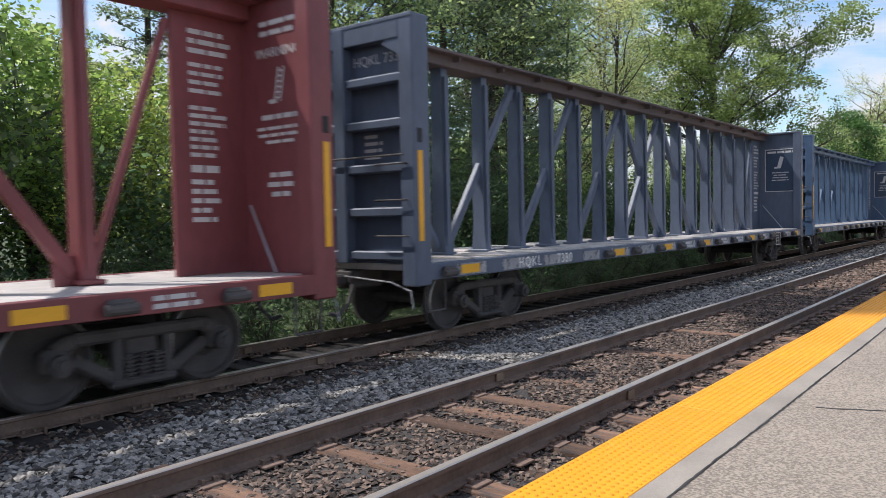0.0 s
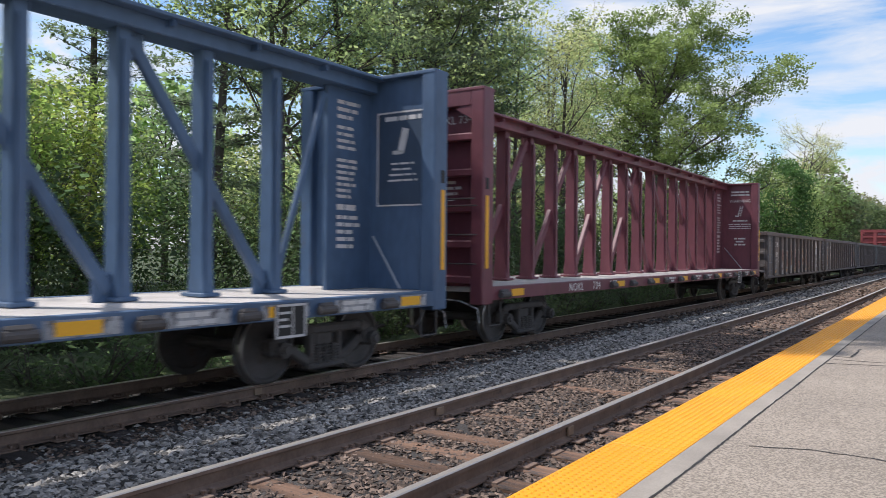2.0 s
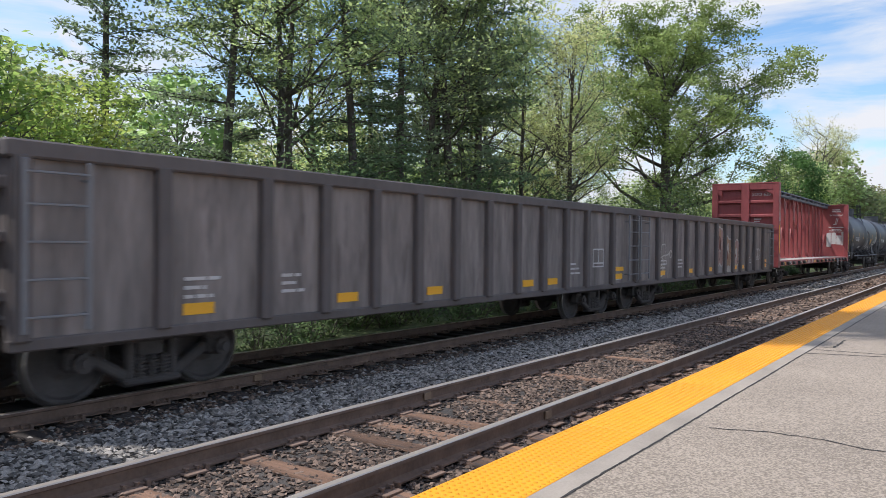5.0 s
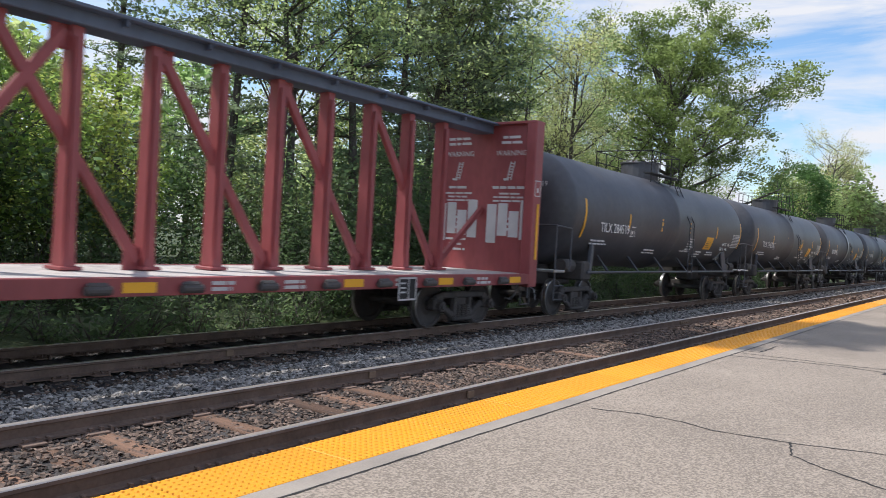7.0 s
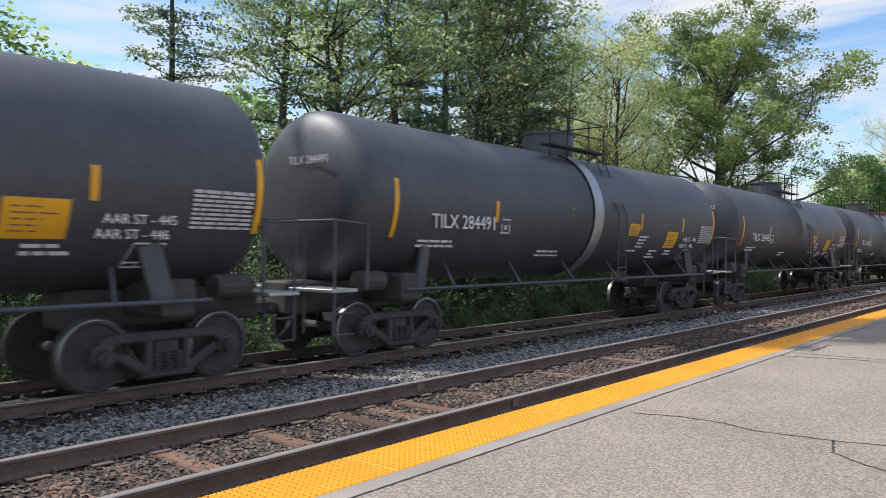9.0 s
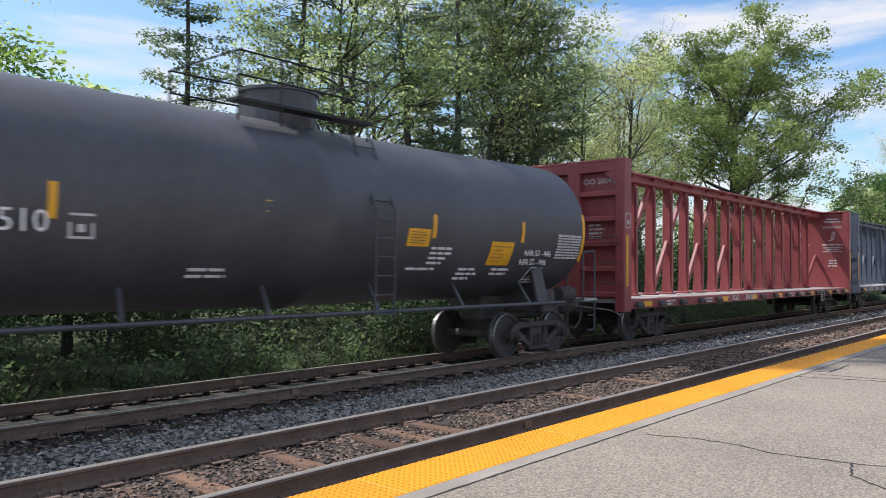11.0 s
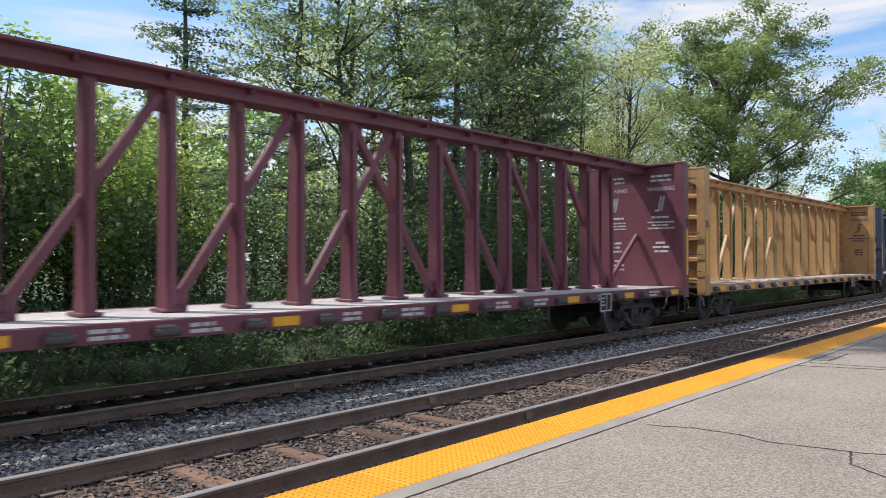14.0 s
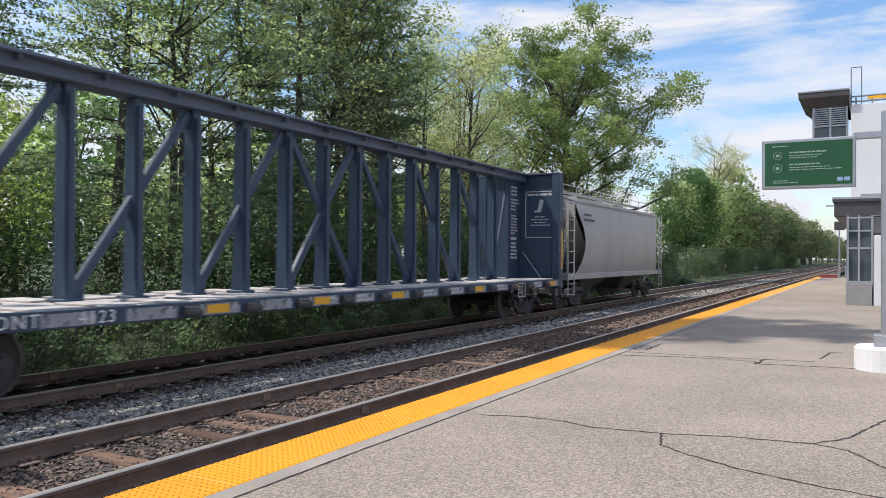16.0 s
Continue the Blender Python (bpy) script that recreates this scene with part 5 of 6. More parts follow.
# ---- trees ----
class Grow:
    """Collects the wood of one tree as tapered six-sided limbs, and the places where leaves sit."""

    def __init__(self, seed):
        self.rng = random.Random(seed)
        self.v, self.f, self.tips = [], [], []

    def limb(self, a, b, ra, rb, n=6):
        a, b = Vector(a), Vector(b)
        d = (b - a).normalized()
        u = d.orthogonal().normalized()
        w = d.cross(u)
        k = len(self.v)
        for c, r in ((a, ra), (b, rb)):
            for i in range(n):
                t = 2 * math.pi * i / n
                self.v.append(tuple(c + u * (r * math.cos(t)) + w * (r * math.sin(t))))
        for i in range(n):
            j = (i + 1) % n
            self.f.append((k + i, k + j, k + n + j, k + n + i))

    def path(self, a, d, length, r0, r1, steps, wob, lift=0.0, n=6):
        """A crooked limb; returns its points."""
        pts, p, d = [Vector(a)], Vector(a), Vector(d).normalized()
        for i in range(steps):
            d = (d + Vector((self.rng.gauss(0, wob), self.rng.gauss(0, wob), self.rng.gauss(0, wob * 0.6) + lift))).normalized()
            q = p + d * (length / steps)
            ta, tb = i / steps, (i + 1) / steps
            self.limb(p, q, r0 + (r1 - r0) * ta, r0 + (r1 - r0) * tb, n)
            pts.append(q)
            p = q
        return pts

    def branch(self, a, d, length, r, depth, wob=0.16, lift=0.05):
        pts = self.path(a, d, length, r, r * 0.3, 4 if depth else 2, wob, lift, 5 if depth > 1 else 3)
        if depth == 0:
            self.tips += [pts[1], pts[2], (pts[0] + pts[1]) / 2, (pts[1] + pts[2]) / 2]
            return
        for i in range(3 if depth > 1 else 4):
            k = self.rng.randint(1, len(pts) - 1)
            dd = (pts[k] - pts[k - 1]).normalized()
            side = Vector((self.rng.gauss(0, 1), self.rng.gauss(0, 1), self.rng.gauss(0.25, 0.6))).normalized()
            self.branch(pts[k], dd * 0.7 + side * 0.8, length * self.rng.uniform(0.45, 0.65), r * 0.38, depth - 1, wob, lift)
        self.tips.append(pts[-1])


def leaves(tips, count, spread, size, seed, flat=1.0, most=3):
    rng = np.random.RandomState(seed)
    seen, kept = {}, []
    for t in tips:                      # no more than a few clusters to each small cell of the crown
        k = (int(t[0] // 0.75), int(t[1] // 0.75), int(t[2] // 0.75))
        seen[k] = seen.get(k, 0) + 1
        if seen[k] <= most:
            kept.append(tuple(t))
    c = np.array(kept)
    idx = rng.randint(0, len(c), count)
    p = c[idx] + np.clip(rng.normal(0, 1, (count, 3)), -1.7, 1.7) * np.array((spread, spread, spread * flat))
    up = rng.normal(0, 0.42, (count, 3)) + np.array((0, 0, 1.0)) + rng.normal(0, 0.35, (len(c), 3))[idx]
    a = np.cross(up, rng.normal(0, 1, (count, 3)))
    a /= np.linalg.norm(a, axis=1)[:, None]
    b = np.cross(a, up)
    b /= np.linalg.norm(b, axis=1)[:, None]
    s = size * rng.uniform(0.55, 1.3, (count, 1))
    q = np.stack((p - a * s, p + b * s * 0.55, p + a * s, p - b * s * 0.55), 1)
    return q.reshape(-1, 3).tolist(), [(4 * i, 4 * i + 1, 4 * i + 2, 4 * i + 3) for i in range(count)]


def make_tree(name, grow, leaf, lv, lf, label, category="tree"):
    ob = new(name)
    tagged(ob, label, category)
    part("trunk", raw("trunk", grow.v, grow.f, M_bark), None, ob, "grey-brown trunk and limbs")
    c = part("crown", raw("crown", lv, lf, leaf), None, ob, "")
    return ob


def broadleaf(seed, H, leaf, count, size, crown=0.4, label="tall slender broadleaf tree in young spring leaf", spread=0.34):
    g = Grow(seed)
    r0 = 0.012 * H + 0.02
    lean = Vector((g.rng.gauss(0, 0.06), g.rng.gauss(0, 0.06), 1))
    trunk = g.path((0, 0, -0.6), lean, H * 0.93, r0, r0 * 0.18, 9, 0.05, 0.05, 8)
    for k in range(2, len(trunk)):
        t = k / (len(trunk) - 1)
        if t < crown:
            continue
        for j in range(3):
            a = g.rng.uniform(0, 6.28)
            d = Vector((math.cos(a), math.sin(a), g.rng.uniform(0.25, 0.9)))
            g.branch(trunk[k] + Vector((0, 0, g.rng.uniform(-0.6, 0.2))), d, H * (0.26 - 0.15 * abs(t - 0.55)) * g.rng.uniform(0.7, 1.1), r0 * (0.5 - 0.3 * t), 2 if t < 0.9 else 1)
    lv, lf = leaves(g.tips, count, spread, size, seed, 0.8)
    return make_tree("broadleaf_tree", g, leaf, lv, lf, label)


def pine(seed, H, count, size, low=0.28, width=0.19, girth=0.013, label="dark green pine with layered boughs"):
    g = Grow(seed)
    r0 = girth * H
    trunk = g.path((0, 0, -0.6), (0.02, 0, 1), H, r0, 0.03, 10, 0.018, 0.05, 8)
    z = H * low
    tips = []
    while z < H * 0.97:
        t = z / H
        k = min(len(trunk) - 2, int(t * (len(trunk) - 1)))
        base = trunk[k].lerp(trunk[k + 1], t * (len(trunk) - 1) - k)
        for j in range(4):
            a = g.rng.uniform(0, 6.28)
            L = H * width * (1 - t) ** 0.5 * g.rng.uniform(0.45, 1.2) + 0.3
            pts = g.path(base, (math.cos(a), math.sin(a), 0.18), L, 0.05 * (1.1 - t), 0.012, 4, 0.10, -0.03, 4)
            for m in range(1, len(pts)):
                for e in range(2):
                    s = Vector((g.rng.gauss(0, 1), g.rng.gauss(0, 1), g.rng.gauss(0, 0.15))).normalized()
                    q = pts[m] + s * L * 0.22
                    tips.append(q)
                tips.append(pts[m])
        z += H * 0.038
    lv, lf = leaves(tips, count, 0.22, size, seed, 0.35)
    return make_tree("pine_tree", g, M_leafdark, lv, lf, label)


def big_oak(seed, H, count):
    g = Grow(seed)
    trunk = g.path((0, 0, -0.8), (0.03, 0.02, 1), H * 0.66, 0.58, 0.24, 8, 0.035, 0.05, 10)
    for k in range(3, 9):
        for j in range(4):
            a = 1.57 * j + 0.9 * k + g.rng.uniform(-0.4, 0.4)
            up = 0.25 + 0.10 * (k - 3)
            g.branch(trunk[k], (math.cos(a), math.sin(a), up), H * (0.375 - 0.017 * (k - 3)) * g.rng.uniform(0.85, 1.05), 0.22 - 0.012 * k, 3 if k > 3 else 2, 0.15, 0.03)
    for j in range(5):
        g.branch(trunk[-1], (math.cos(1.26 * j) * 0.75, math.sin(1.26 * j) * 0.75, 0.8), H * 0.27, 0.15, 3, 0.14, 0.01)
    lv, lf = leaves(g.tips, count, 0.36, 0.125, seed, 0.6, 1)
    return make_tree("oak_tree", g, M_leafoak, lv, lf, "big spreading oak with a dark forked trunk and open crown")


def round_tree(seed, H, leaf, count, size=0.2, label="dense rounded bright green maple"):
    g = Grow(seed)
    trunk = g.path((0, 0, -0.6), (0, 0, 1), H * 0.7, 0.22, 0.08, 5, 0.03, 0.05, 8)
    tips = []
    for i in range(150):
        a, u = g.rng.uniform(0, 6.28), g.rng.uniform(-0.9, 1)
        rr = math.sqrt(1 - u * u) * H * 0.31 * g.rng.uniform(0.75, 1.1)
        tips.append(Vector((rr * math.cos(a), rr * math.sin(a), H * 0.58 + u * H * 0.40)))
    for t in tips[::5]:
        k = g.rng.randint(2, 5)
        g.limb(trunk[k], t, 0.05, 0.012, 4)
    lv, lf = leaves(tips, count, H * 0.045, size, seed, 0.8)
    return make_tree("maple_tree", g, leaf, lv, lf, label)


def bush(seed, H, leaf, count, size=0.066, label="leafy green bush at the edge of the woods"):
    g = Grow(seed)
    for i in range(6):
        a = g.rng.uniform(0, 6.28)
        g.branch((g.rng.gauss(0, 0.02), g.rng.gauss(0, 0.02), -0.3), (0.6 * math.cos(a), 0.6 * math.sin(a), 1), H * g.rng.uniform(0.6, 1), 0.03, 1, 0.14, 0.03)
    lv, lf = leaves(g.tips, count, 0.12 + 0.065 * H, size, seed, 0.9)
    return make_tree("bush", g, leaf, lv, lf, label, "bush")


def plant(kinds, x, y, s=1.0, rng=random, z=-0.4):
    src = rng.choice(kinds)
    m = Matrix.Translation((x, y, z)) @ Matrix.Rotation(rng.uniform(0, 6.28), 4, "Z")
    ob = copy_thing(src, m)
    ob.scale = (s, s, s * rng.uniform(0.92, 1.08))
    return ob


def build_woods():
    rng = random.Random(17)
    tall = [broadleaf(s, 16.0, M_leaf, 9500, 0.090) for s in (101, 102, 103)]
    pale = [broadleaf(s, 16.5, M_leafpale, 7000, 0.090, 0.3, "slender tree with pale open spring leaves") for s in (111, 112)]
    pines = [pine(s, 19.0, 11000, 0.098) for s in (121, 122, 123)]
    slim = pine(124, 27.5, 13000, 0.15, 0.66, 0.25, 0.0055, "very tall slim pine, added so its unseen top shades the platform")
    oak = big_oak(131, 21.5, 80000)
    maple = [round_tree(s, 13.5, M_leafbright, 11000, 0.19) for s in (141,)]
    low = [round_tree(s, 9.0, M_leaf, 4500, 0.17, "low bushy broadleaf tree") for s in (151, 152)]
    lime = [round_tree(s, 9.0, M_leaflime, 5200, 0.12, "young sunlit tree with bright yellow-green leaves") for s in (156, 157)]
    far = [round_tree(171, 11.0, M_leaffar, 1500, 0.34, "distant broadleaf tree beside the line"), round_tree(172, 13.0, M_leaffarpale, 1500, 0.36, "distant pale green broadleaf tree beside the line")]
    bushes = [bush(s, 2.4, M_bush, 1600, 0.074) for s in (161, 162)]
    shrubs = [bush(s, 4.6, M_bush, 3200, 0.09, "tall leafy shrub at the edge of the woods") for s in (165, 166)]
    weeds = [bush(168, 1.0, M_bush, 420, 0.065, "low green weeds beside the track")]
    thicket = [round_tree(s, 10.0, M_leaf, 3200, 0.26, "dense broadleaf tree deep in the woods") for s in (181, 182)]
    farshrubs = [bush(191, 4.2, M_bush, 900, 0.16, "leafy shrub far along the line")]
    stock = tall + pale + pines + [oak, slim] + maple + low + lime + far + bushes + shrubs + weeds + thicket + farshrubs
    # the oak and the maple stand alone over the line
    copy_thing(oak, Matrix.Translation((52.5, 16.5, -0.4)) @ Matrix.Rotation(0.6, 4, "Z"))
    plant([maple[0]], 88, 14.5, 0.88, rng, -0.3)
    # one tall slim pine, added with its top out of view to shade the platform
    plant([slim], -1.0, 15.5, 1.3, rng)
    # front row of trunks
    for x, y, kinds, s in ((-6, 16, tall, 1.0), (-4.2, 18.5, pines, 0.9), (-1.2, 13.6, lime, 0.8), (0.9, 14.4, lime, 0.72), (3.0, 15.6, lime, 0.66), (5.2, 17.2, lime, 0.7), (9.3, 16.8, pines, 0.85), (10.8, 15.8, tall, 0.9), (12.6, 16.5, tall, 1.0), (14.6, 15.4, pines, 0.88),
                           (17.6, 15.9, pines, 0.98), (19.6, 16.6, tall, 1.05), (21.6, 15.8, pines, 1.05), (22.9, 17.6, tall, 1.1), (24.4, 16.4, pines, 1.05), (26.2, 17.4, tall, 1.05), (30.5, 17.0, pale, 0.88), (33.5, 16.0, pale, 0.92), (37.0, 18.0, pale, 1.0),
                           (60.0, 19.5, low, 0.9), (65.0, 18.5, low, 0.85), (70.0, 18.0, low, 0.75), (76.0, 19.0, low, 0.7), (82.0, 20.0, low, 0.75), (97.0, 18.0, low, 1.35), (102.0, 16.0, low, 1.5), (106.0, 16.0, pale, 1.05), (112.0, 16.0, pale, 1.1), (122.0, 16.0, low, 1.9)):
        plant(kinds, x, y, s, rng)
    # deeper rows
    for x in np.arange(-14, 50, 6.0):
        if 1.5 < x < 8:                 # a gap of open sky between two groups
            continue
        plant(tall + pale + pines, x + rng.uniform(-1.2, 1.2), 21 + rng.uniform(-2, 2), rng.uniform(0.8, 1.0), rng)
    for x in np.arange(-16, 100, 9.0):
        if 4 < x < 13:
            continue
        plant(tall + low, x + rng.uniform(-2, 2), 28 + rng.uniform(-2.5, 3), rng.uniform(0.8, 1.05), rng)
    for x in np.arange(-24, 64, 4.2):
        plant(thicket, x + rng.uniform(-1, 1), 34 + rng.uniform(-2, 3), rng.uniform(0.8, 1.15), rng)
    for x in [*np.arange(126, 330, 6.5), *np.arange(330, 760, 16)]:
        plant(far, x + rng.uniform(-2, 2), 15 + rng.uniform(-1.5, 4), rng.uniform(1.0, 1.35), rng)
    # undergrowth at the edge
    x = -8.0
    while x < 60:
        plant(bushes, x, rng.uniform(9.8, 12.2), rng.uniform(0.6, 1.15), rng, -0.35)
        if x < 45:
            plant(shrubs, x + rng.uniform(0, 1), rng.uniform(12.6, 15.2), rng.uniform(0.7, 1.15), rng, -0.35)
        x += rng.uniform(1.3, 2.1)
    x = -8.0
    while x < 60:
        plant(weeds, x, rng.uniform(8.2, 9.6), rng.uniform(0.6, 1.2), rng, -0.55)
        x += rng.uniform(0.5, 0.9)
    while x < 200:
        plant(farshrubs, x, rng.uniform(10.5, 13), rng.uniform(0.5, 0.9), rng, -0.35)
        x += 2.6
    # far woods on the other side of the line
    for x in np.arange(150, 420, 9):
        plant(far, x, -22 - rng.uniform(0, 14), rng.uniform(1.0, 1.4), rng)
    for ob in stock:
        for o in (*ob.children_recursive, ob):
            bpy.data.objects.remove(o)


# ---- station: sign, lamp post base, building, far end of the platform ----
def build_sign():
    ob = new("platform_sign")
    ob.location = (5.3, -5.36, PZ)
    tagged(ob, "green platform information sign on a grey steel post", "sign")
    bm = bmesh.new()
    rod(bm, (0, 0, 0), (0, 0, 0.34), 0.42, 28)
    bmesh.ops.bevel(bm, geom=[e for e in bm.edges if all(abs(v.co.z - 0.34) < 1e-4 for v in e.verts)], offset=0.03, segments=2, affect="EDGES")
    part("footing", bm, M_wall, ob, "round white concrete footing")
    bm = bmesh.new()
    box(bm, (0, 0, 1.95), (0.16, 0.16, 3.5), 0.015)
    box(bm, (0, 0, 0.42), (0.34, 0.34, 0.16), 0.01)
    part("post", bm, M_galv, ob, "square grey post")
    bm = bmesh.new()
    box(bm, (0, 0.21, 3.37), (0.10, 0.44, 0.10), 0.01)
    part("arm", bm, M_galv, ob, "")
    bm = bmesh.new()
    yc, zc, w, h = 1.03, 3.00, 1.27, 0.74
    box(bm, (0, yc, zc), (0.14, w, h), 0.015)
    part("case", bm, M_galv, ob, "grey sign case")
    bm = bmesh.new()
    box(bm, (-0.073, yc, zc), (0.006, w - 0.09, h - 0.09), 0.0)
    part("face", bm, M_sign, ob, "green printed face")
    bm = bmesh.new()
    rng = random.Random(2)

    def row(y0, z, ln, hh):
        x = 0.0
        while x < ln:
            k = min(rng.uniform(0.03, 0.09), ln - x)
            box(bm, (-0.078, y0 - x - k / 2, zc + z), (0.003, k, hh))
            x += k + 0.012
    for y0, z, ln, hh in ((1.52, 0.27, 0.22, 0.014), (1.28, 0.17, 0.5, 0.022), (1.28, 0.125, 0.44, 0.012), (1.28, 0.09, 0.38, 0.012), (1.28, -0.01, 0.42, 0.022), (1.28, -0.055, 0.55, 0.012), (1.28, -0.09, 0.70, 0.012), (1.5, -0.25, 0.2, 0.012), (1.5, -0.28, 0.34, 0.012)):
        row(y0, z, ln, hh)
    for z, sq in ((0.13, False), (-0.06, True)):
        for i in range(20):
            a0, a1 = 2 * math.pi * i / 20, 2 * math.pi * (i + 1) / 20
            beam(bm, (-0.078, 1.44 + 0.06 * math.cos(a0), zc + z + 0.06 * math.sin(a0)), (-0.078, 1.44 + 0.06 * math.cos(a1), zc + z + 0.06 * math.sin(a1)), 0.006, 0.006)
        box(bm, (-0.078, 1.44, zc + z), (0.003, 0.05, 0.04))
    part("print", bm, M_signtext, ob, "pale printed lines and two round symbols")
    bm = bmesh.new()
    for y in (0.60, 0.51):
        box(bm, (-0.078, y, zc - 0.25), (0.003, 0.075, 0.055))
    part("mark", bm, M_signblue, ob, "two small pale blue marks")


def build_station():
    bx = 22.8
    ob = new("station_building")
    ob.location = (bx, -4.40, PZ)
    tagged(ob, "single-storey grey station front with a dark canopy", "building")
    bm = bmesh.new()
    box(bm, (6, -4.2, 1.9), (11.6, 7.6, 3.9), 0.01)
    part("lower_wall", bm, M_greyblock, ob, "grey wall below the canopy")
    bm = bmesh.new()
    box(bm, (6, -4.0, 3.30), (12.6, 8.8, 0.52), 0.02)
    box(bm, (6, -4.0, 3.60), (12.7, 8.9, 0.10), 0.01)
    part("canopy", bm, M_trimdark, ob, "dark canopy fascia")
    bm = bmesh.new()
    box(bm, (6, -4.0, 3.68), (12.72, 8.92, 0.08), 0.01)
    part("canopy_flashing", bm, M_galv, ob, "")
    # glazed corner with mullions and a block base
    bm = bmesh.new()
    box(bm, (-0.1, -0.36, 0.38), (0.5, 0.80, 0.76), 0.01)
    part("base_wall", bm, M_greyblock, ob, "")
    bm = bmesh.new()
    for y in (-0.02, -0.36, -0.76):
        box(bm, (-0.30, y, 1.9), (0.07, 0.07, 2.35), 0.005)
    for z in (0.80, 1.95, 2.55, 3.0):
        box(bm, (-0.30, -0.39, z), (0.06, 0.8, 0.06), 0.005)
    part("window_frame", bm, M_galv, ob, "pale metal window frame")
    bm = bmesh.new()
    box(bm, (-0.26, -0.39, 1.9), (0.02, 0.72, 2.2))
    part("pane", bm, M_glass, ob, "dark reflective glass")
    # door with dark lights
    bm = bmesh.new()
    box(bm, (-0.12, -1.2, 1.2), (0.4, 0.80, 2.4), 0.01)
    part("door", bm, M_wall, ob, "pale door with two dark lights")
    for z in (0.75, 1.65):
        bm = bmesh.new()
        box(bm, (-0.335, -1.2, z), (0.02, 0.36, 0.62), 0.005)
        for k in range(7):
            box(bm, (-0.35, -1.2, z - 0.27 + 0.09 * k), (0.02, 0.36, 0.015))
        part("door_light", bm, M_glass, ob, "")
    bm = bmesh.new()
    for k in range(9):
        box(bm, (-0.31, -1.2, 2.5 + 0.07 * k), (0.03, 0.8, 0.04))
    part("louvre", bm, M_trimgrey, ob, "")
    low = ob
    # upper block and stair tower, set back
    ob = new("station_tower")
    ob.location, ob.scale = (31.1, -4.19, PZ - 0.44), (1.276, 1.276, 1.276)
    tagged(ob, "tall white-clad station block with a dark-roofed glass stair tower", "building")
    bm = bmesh.new()
    box(bm, (6, -4.2, 3.6), (12, 8.2, 6.7), 0.01)
    part("upper_wall", bm, M_wall, ob, "white metal cladding")
    # tower with louvres and glass, roof cap overhanging
    bm = bmesh.new()
    box(bm, (1.8, 0.55, 6.85), (3.0, 1.02, 0.02))
    box(bm, (1.6, 0.75, 7.36), (3.6, 1.6, 0.20), 0.01)
    r = [[bm.verts.new((x, y, z)) for x, y in ((a0, 1.52 - d), (a0, -0.05), (3.3, -0.05), (3.3, 1.52 - d))] for z, d, a0 in ((7.26, 0.0, -0.18), (6.95, 0.32, 0.25))]
    for k in range(4):
        bm.faces.new((r[0][k], r[0][(k + 1) % 4], r[1][(k + 1) % 4], r[1][k]))
    part("tower_roof", bm, M_trimdark, ob, "dark overhanging roof cap")
    bm = bmesh.new()
    box(bm, (1.6, 0.75, 7.48), (3.64, 1.64, 0.06), 0.01)
    part("tower_flashing", bm, M_galv, ob, "")
    bm = bmesh.new()
    box(bm, (1.8, 0.55, 5.3), (3.0, 1.1, 1.1), 0.0)
    box(bm, (1.8, 0.55, 6.4), (2.9, 1.06, 1.2), 0.0)
    part("tower_glass", bm, M_glass, ob, "dark tower glazing")
    bm = bmesh.new()
    for y in (1.09, 0.55, 0.03):
        box(bm, (0.27, y, 5.85), (0.07, 0.07, 2.3), 0.005)
    for z in (6.30, 4.8):
        box(bm, (0.27, 0.56, z), (0.06, 1.1, 0.06), 0.005)
    for k in range(8):
        box(bm, (0.28, 0.56, 6.40 + 0.075 * k), (0.04, 1.05, 0.035))
    part("tower_mullion", bm, M_galv, ob, "pale mullions and louvres")
    bm = bmesh.new()
    for y in (-0.25, -0.75, -1.6, -2.4):
        box(bm, (0.3, y, 7.1), (0.08, 0.05, 0.32))
    for z in (7.1, 7.28):
        rod(bm, (0.3, -0.1, z), (0.3, -6, z), 0.03, 6)
    for y in (-0.1, -0.42):
        rod(bm, (0.3, y, 6.9), (0.3, y, 8.3), 0.018, 6)
    rod(bm, (0.3, -0.1, 8.3), (0.3, -0.42, 8.3), 0.018, 6)
    part("roof_rail", bm, M_trimgrey, ob, "roof safety rail and ladder hoop")
    bm = bmesh.new()
    box(bm, (0.28, -1.4, 7.2), (0.05, 1.6, 0.10))
    part("roof_bar", bm, M_yellow, ob, "yellow safety bar")
    bm = bmesh.new()
    box(bm, (-0.45, 0.22, 2.72), (0.06, 0.34, 0.30), 0.01)
    part("washroom_plate", bm, M_trimdark, low, "small dark projecting sign")
    # shelter beyond, at the far end
    sh = new("platform_shelter")
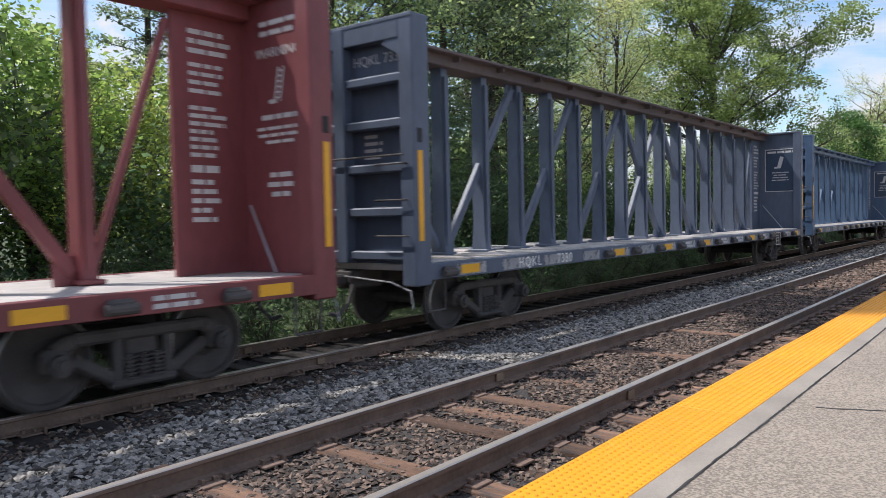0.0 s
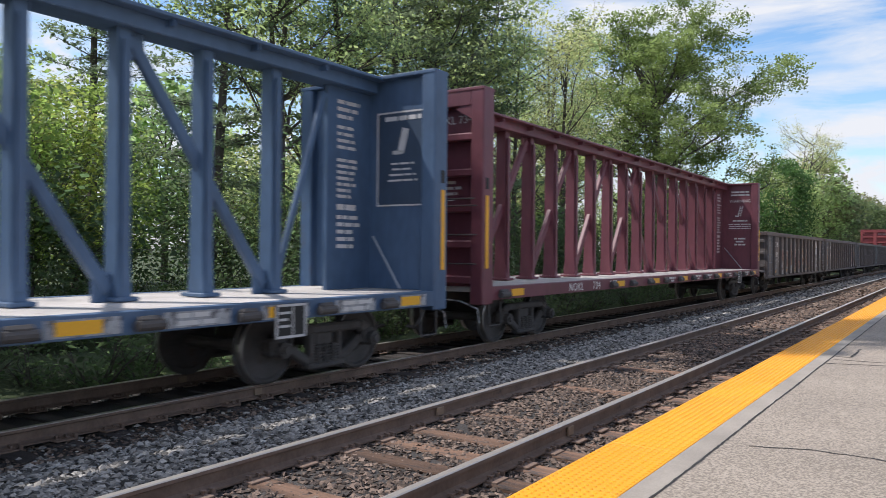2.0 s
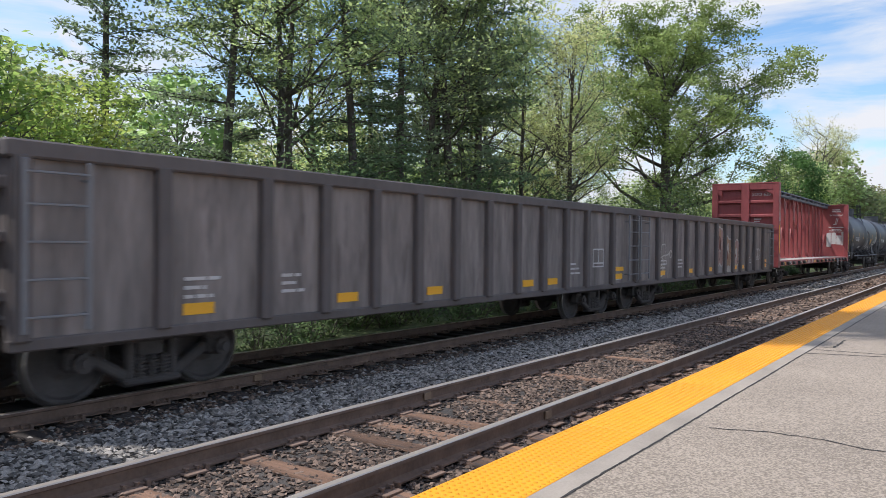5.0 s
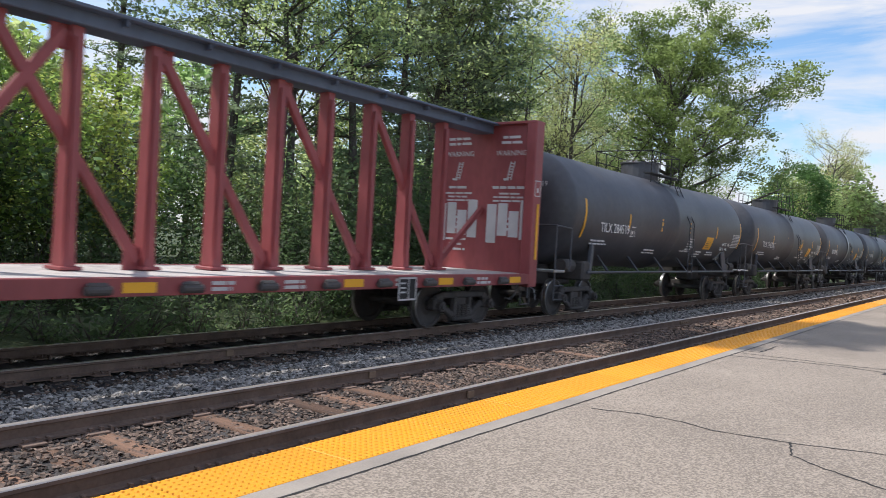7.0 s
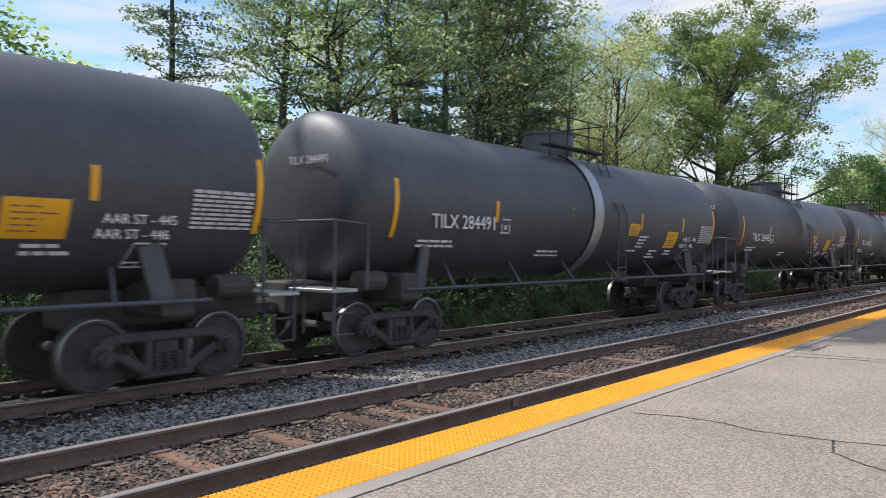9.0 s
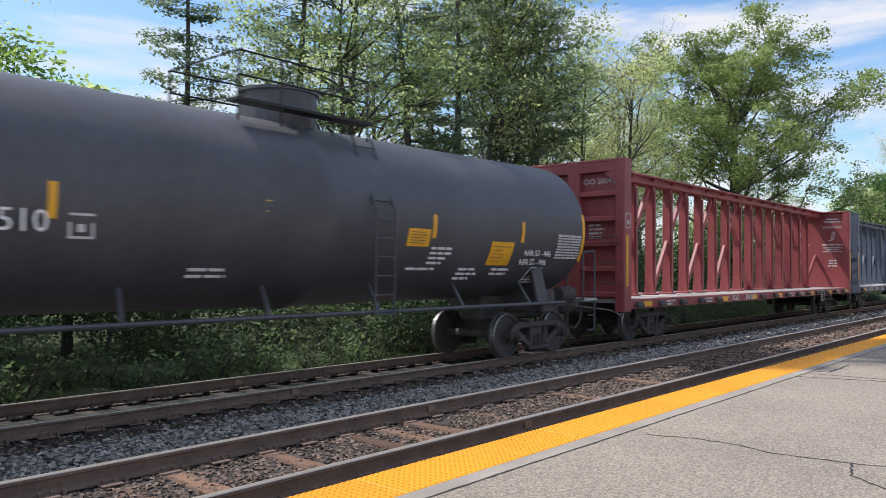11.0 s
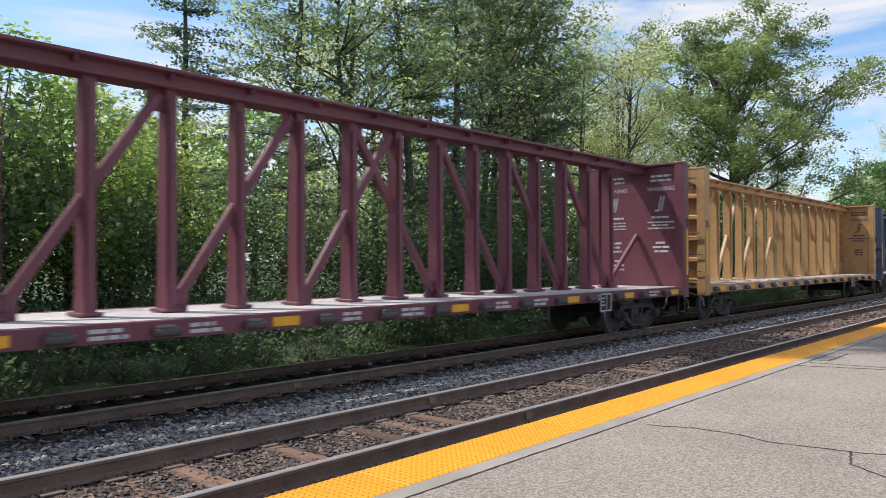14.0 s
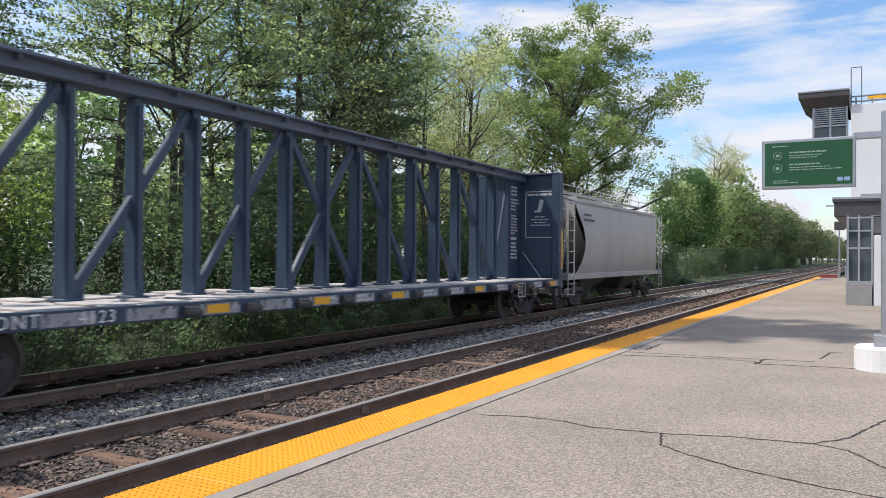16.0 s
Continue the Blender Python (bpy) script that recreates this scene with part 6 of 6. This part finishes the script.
    sh.location = (44.5, -3.9, PZ)
    tagged(sh, "low dark platform shelter roof on posts further along", "shelter")
    bm = bmesh.new()
    box(bm, (4, -0.6, 2.6), (8, 1.6, 0.25), 0.02)
    part("roof", bm, M_trimdark, sh, "")
    for x in (0.3, 7.7):
        bm = bmesh.new()
        box(bm, (x, -0.2, 1.24), (0.12, 0.12, 2.48), 0.01)
        part("post", bm, M_trimgrey, sh, "")
    # low red and white barrier and a railing at the end of the platform strip
    bar = new("platform_barrier")
    bar.location = (64.6, -1.95, PZ)
    tagged(bar, "low reddish brick curb with a pale cap", "barrier")
    bm = bmesh.new()
    box(bm, (0, 0, 0.13), (0.5, 1.3, 0.26), 0.01)
    part("curb", bm, M_red, bar, "")
    bm = bmesh.new()
    box(bm, (0, 0, 0.285), (0.54, 1.34, 0.05), 0.01)
    part("cap", bm, M_coping, bar, "")
    rl = new("handrail")
    rl.location = (62.0, -3.0, PZ)
    tagged(rl, "pale galvanised pipe handrail on the platform", "handrail")
    bm = bmesh.new()
    for x in (0, 1.2):
        for y in (-0.25, 0.25):
            rod(bm, (x, y, 0), (x, y, 1.0), 0.025, 6)
    for y in (-0.25, 0.25):
        rod(bm, (0, y, 1.0), (1.2, y, 1.0), 0.025, 6)
        rod(bm, (0, y, 0.5), (1.2, y, 0.5), 0.025, 6)
    part("rail_pipe", bm, M_galv, rl, "")
    lp = new("lamp_post")
    lp.location = (64.0, -2.75, PZ)
    tagged(lp, "slim grey lamp post at the far end of the platform", "lamp post")
    bm = bmesh.new()
    rod(bm, (0, 0, 0), (0, 0, 6.0), 0.08, 8, 0.05)
    part("pole", bm, M_galv, lp, "")
    bm = bmesh.new()
    box(bm, (0, 0.5, 6.0), (0.25, 1.0, 0.10), 0.02)
    part("lamp_head", bm, M_galv, lp, "")


build_woods()
build_sign()
build_station()
build_ties()


def motions():
    for car, x in TRAIN:
        walk(car, [(t, pose(x - SPEED * t, T2, Z2)) for t in (0, 4, 8, 12, 16)])


motions()
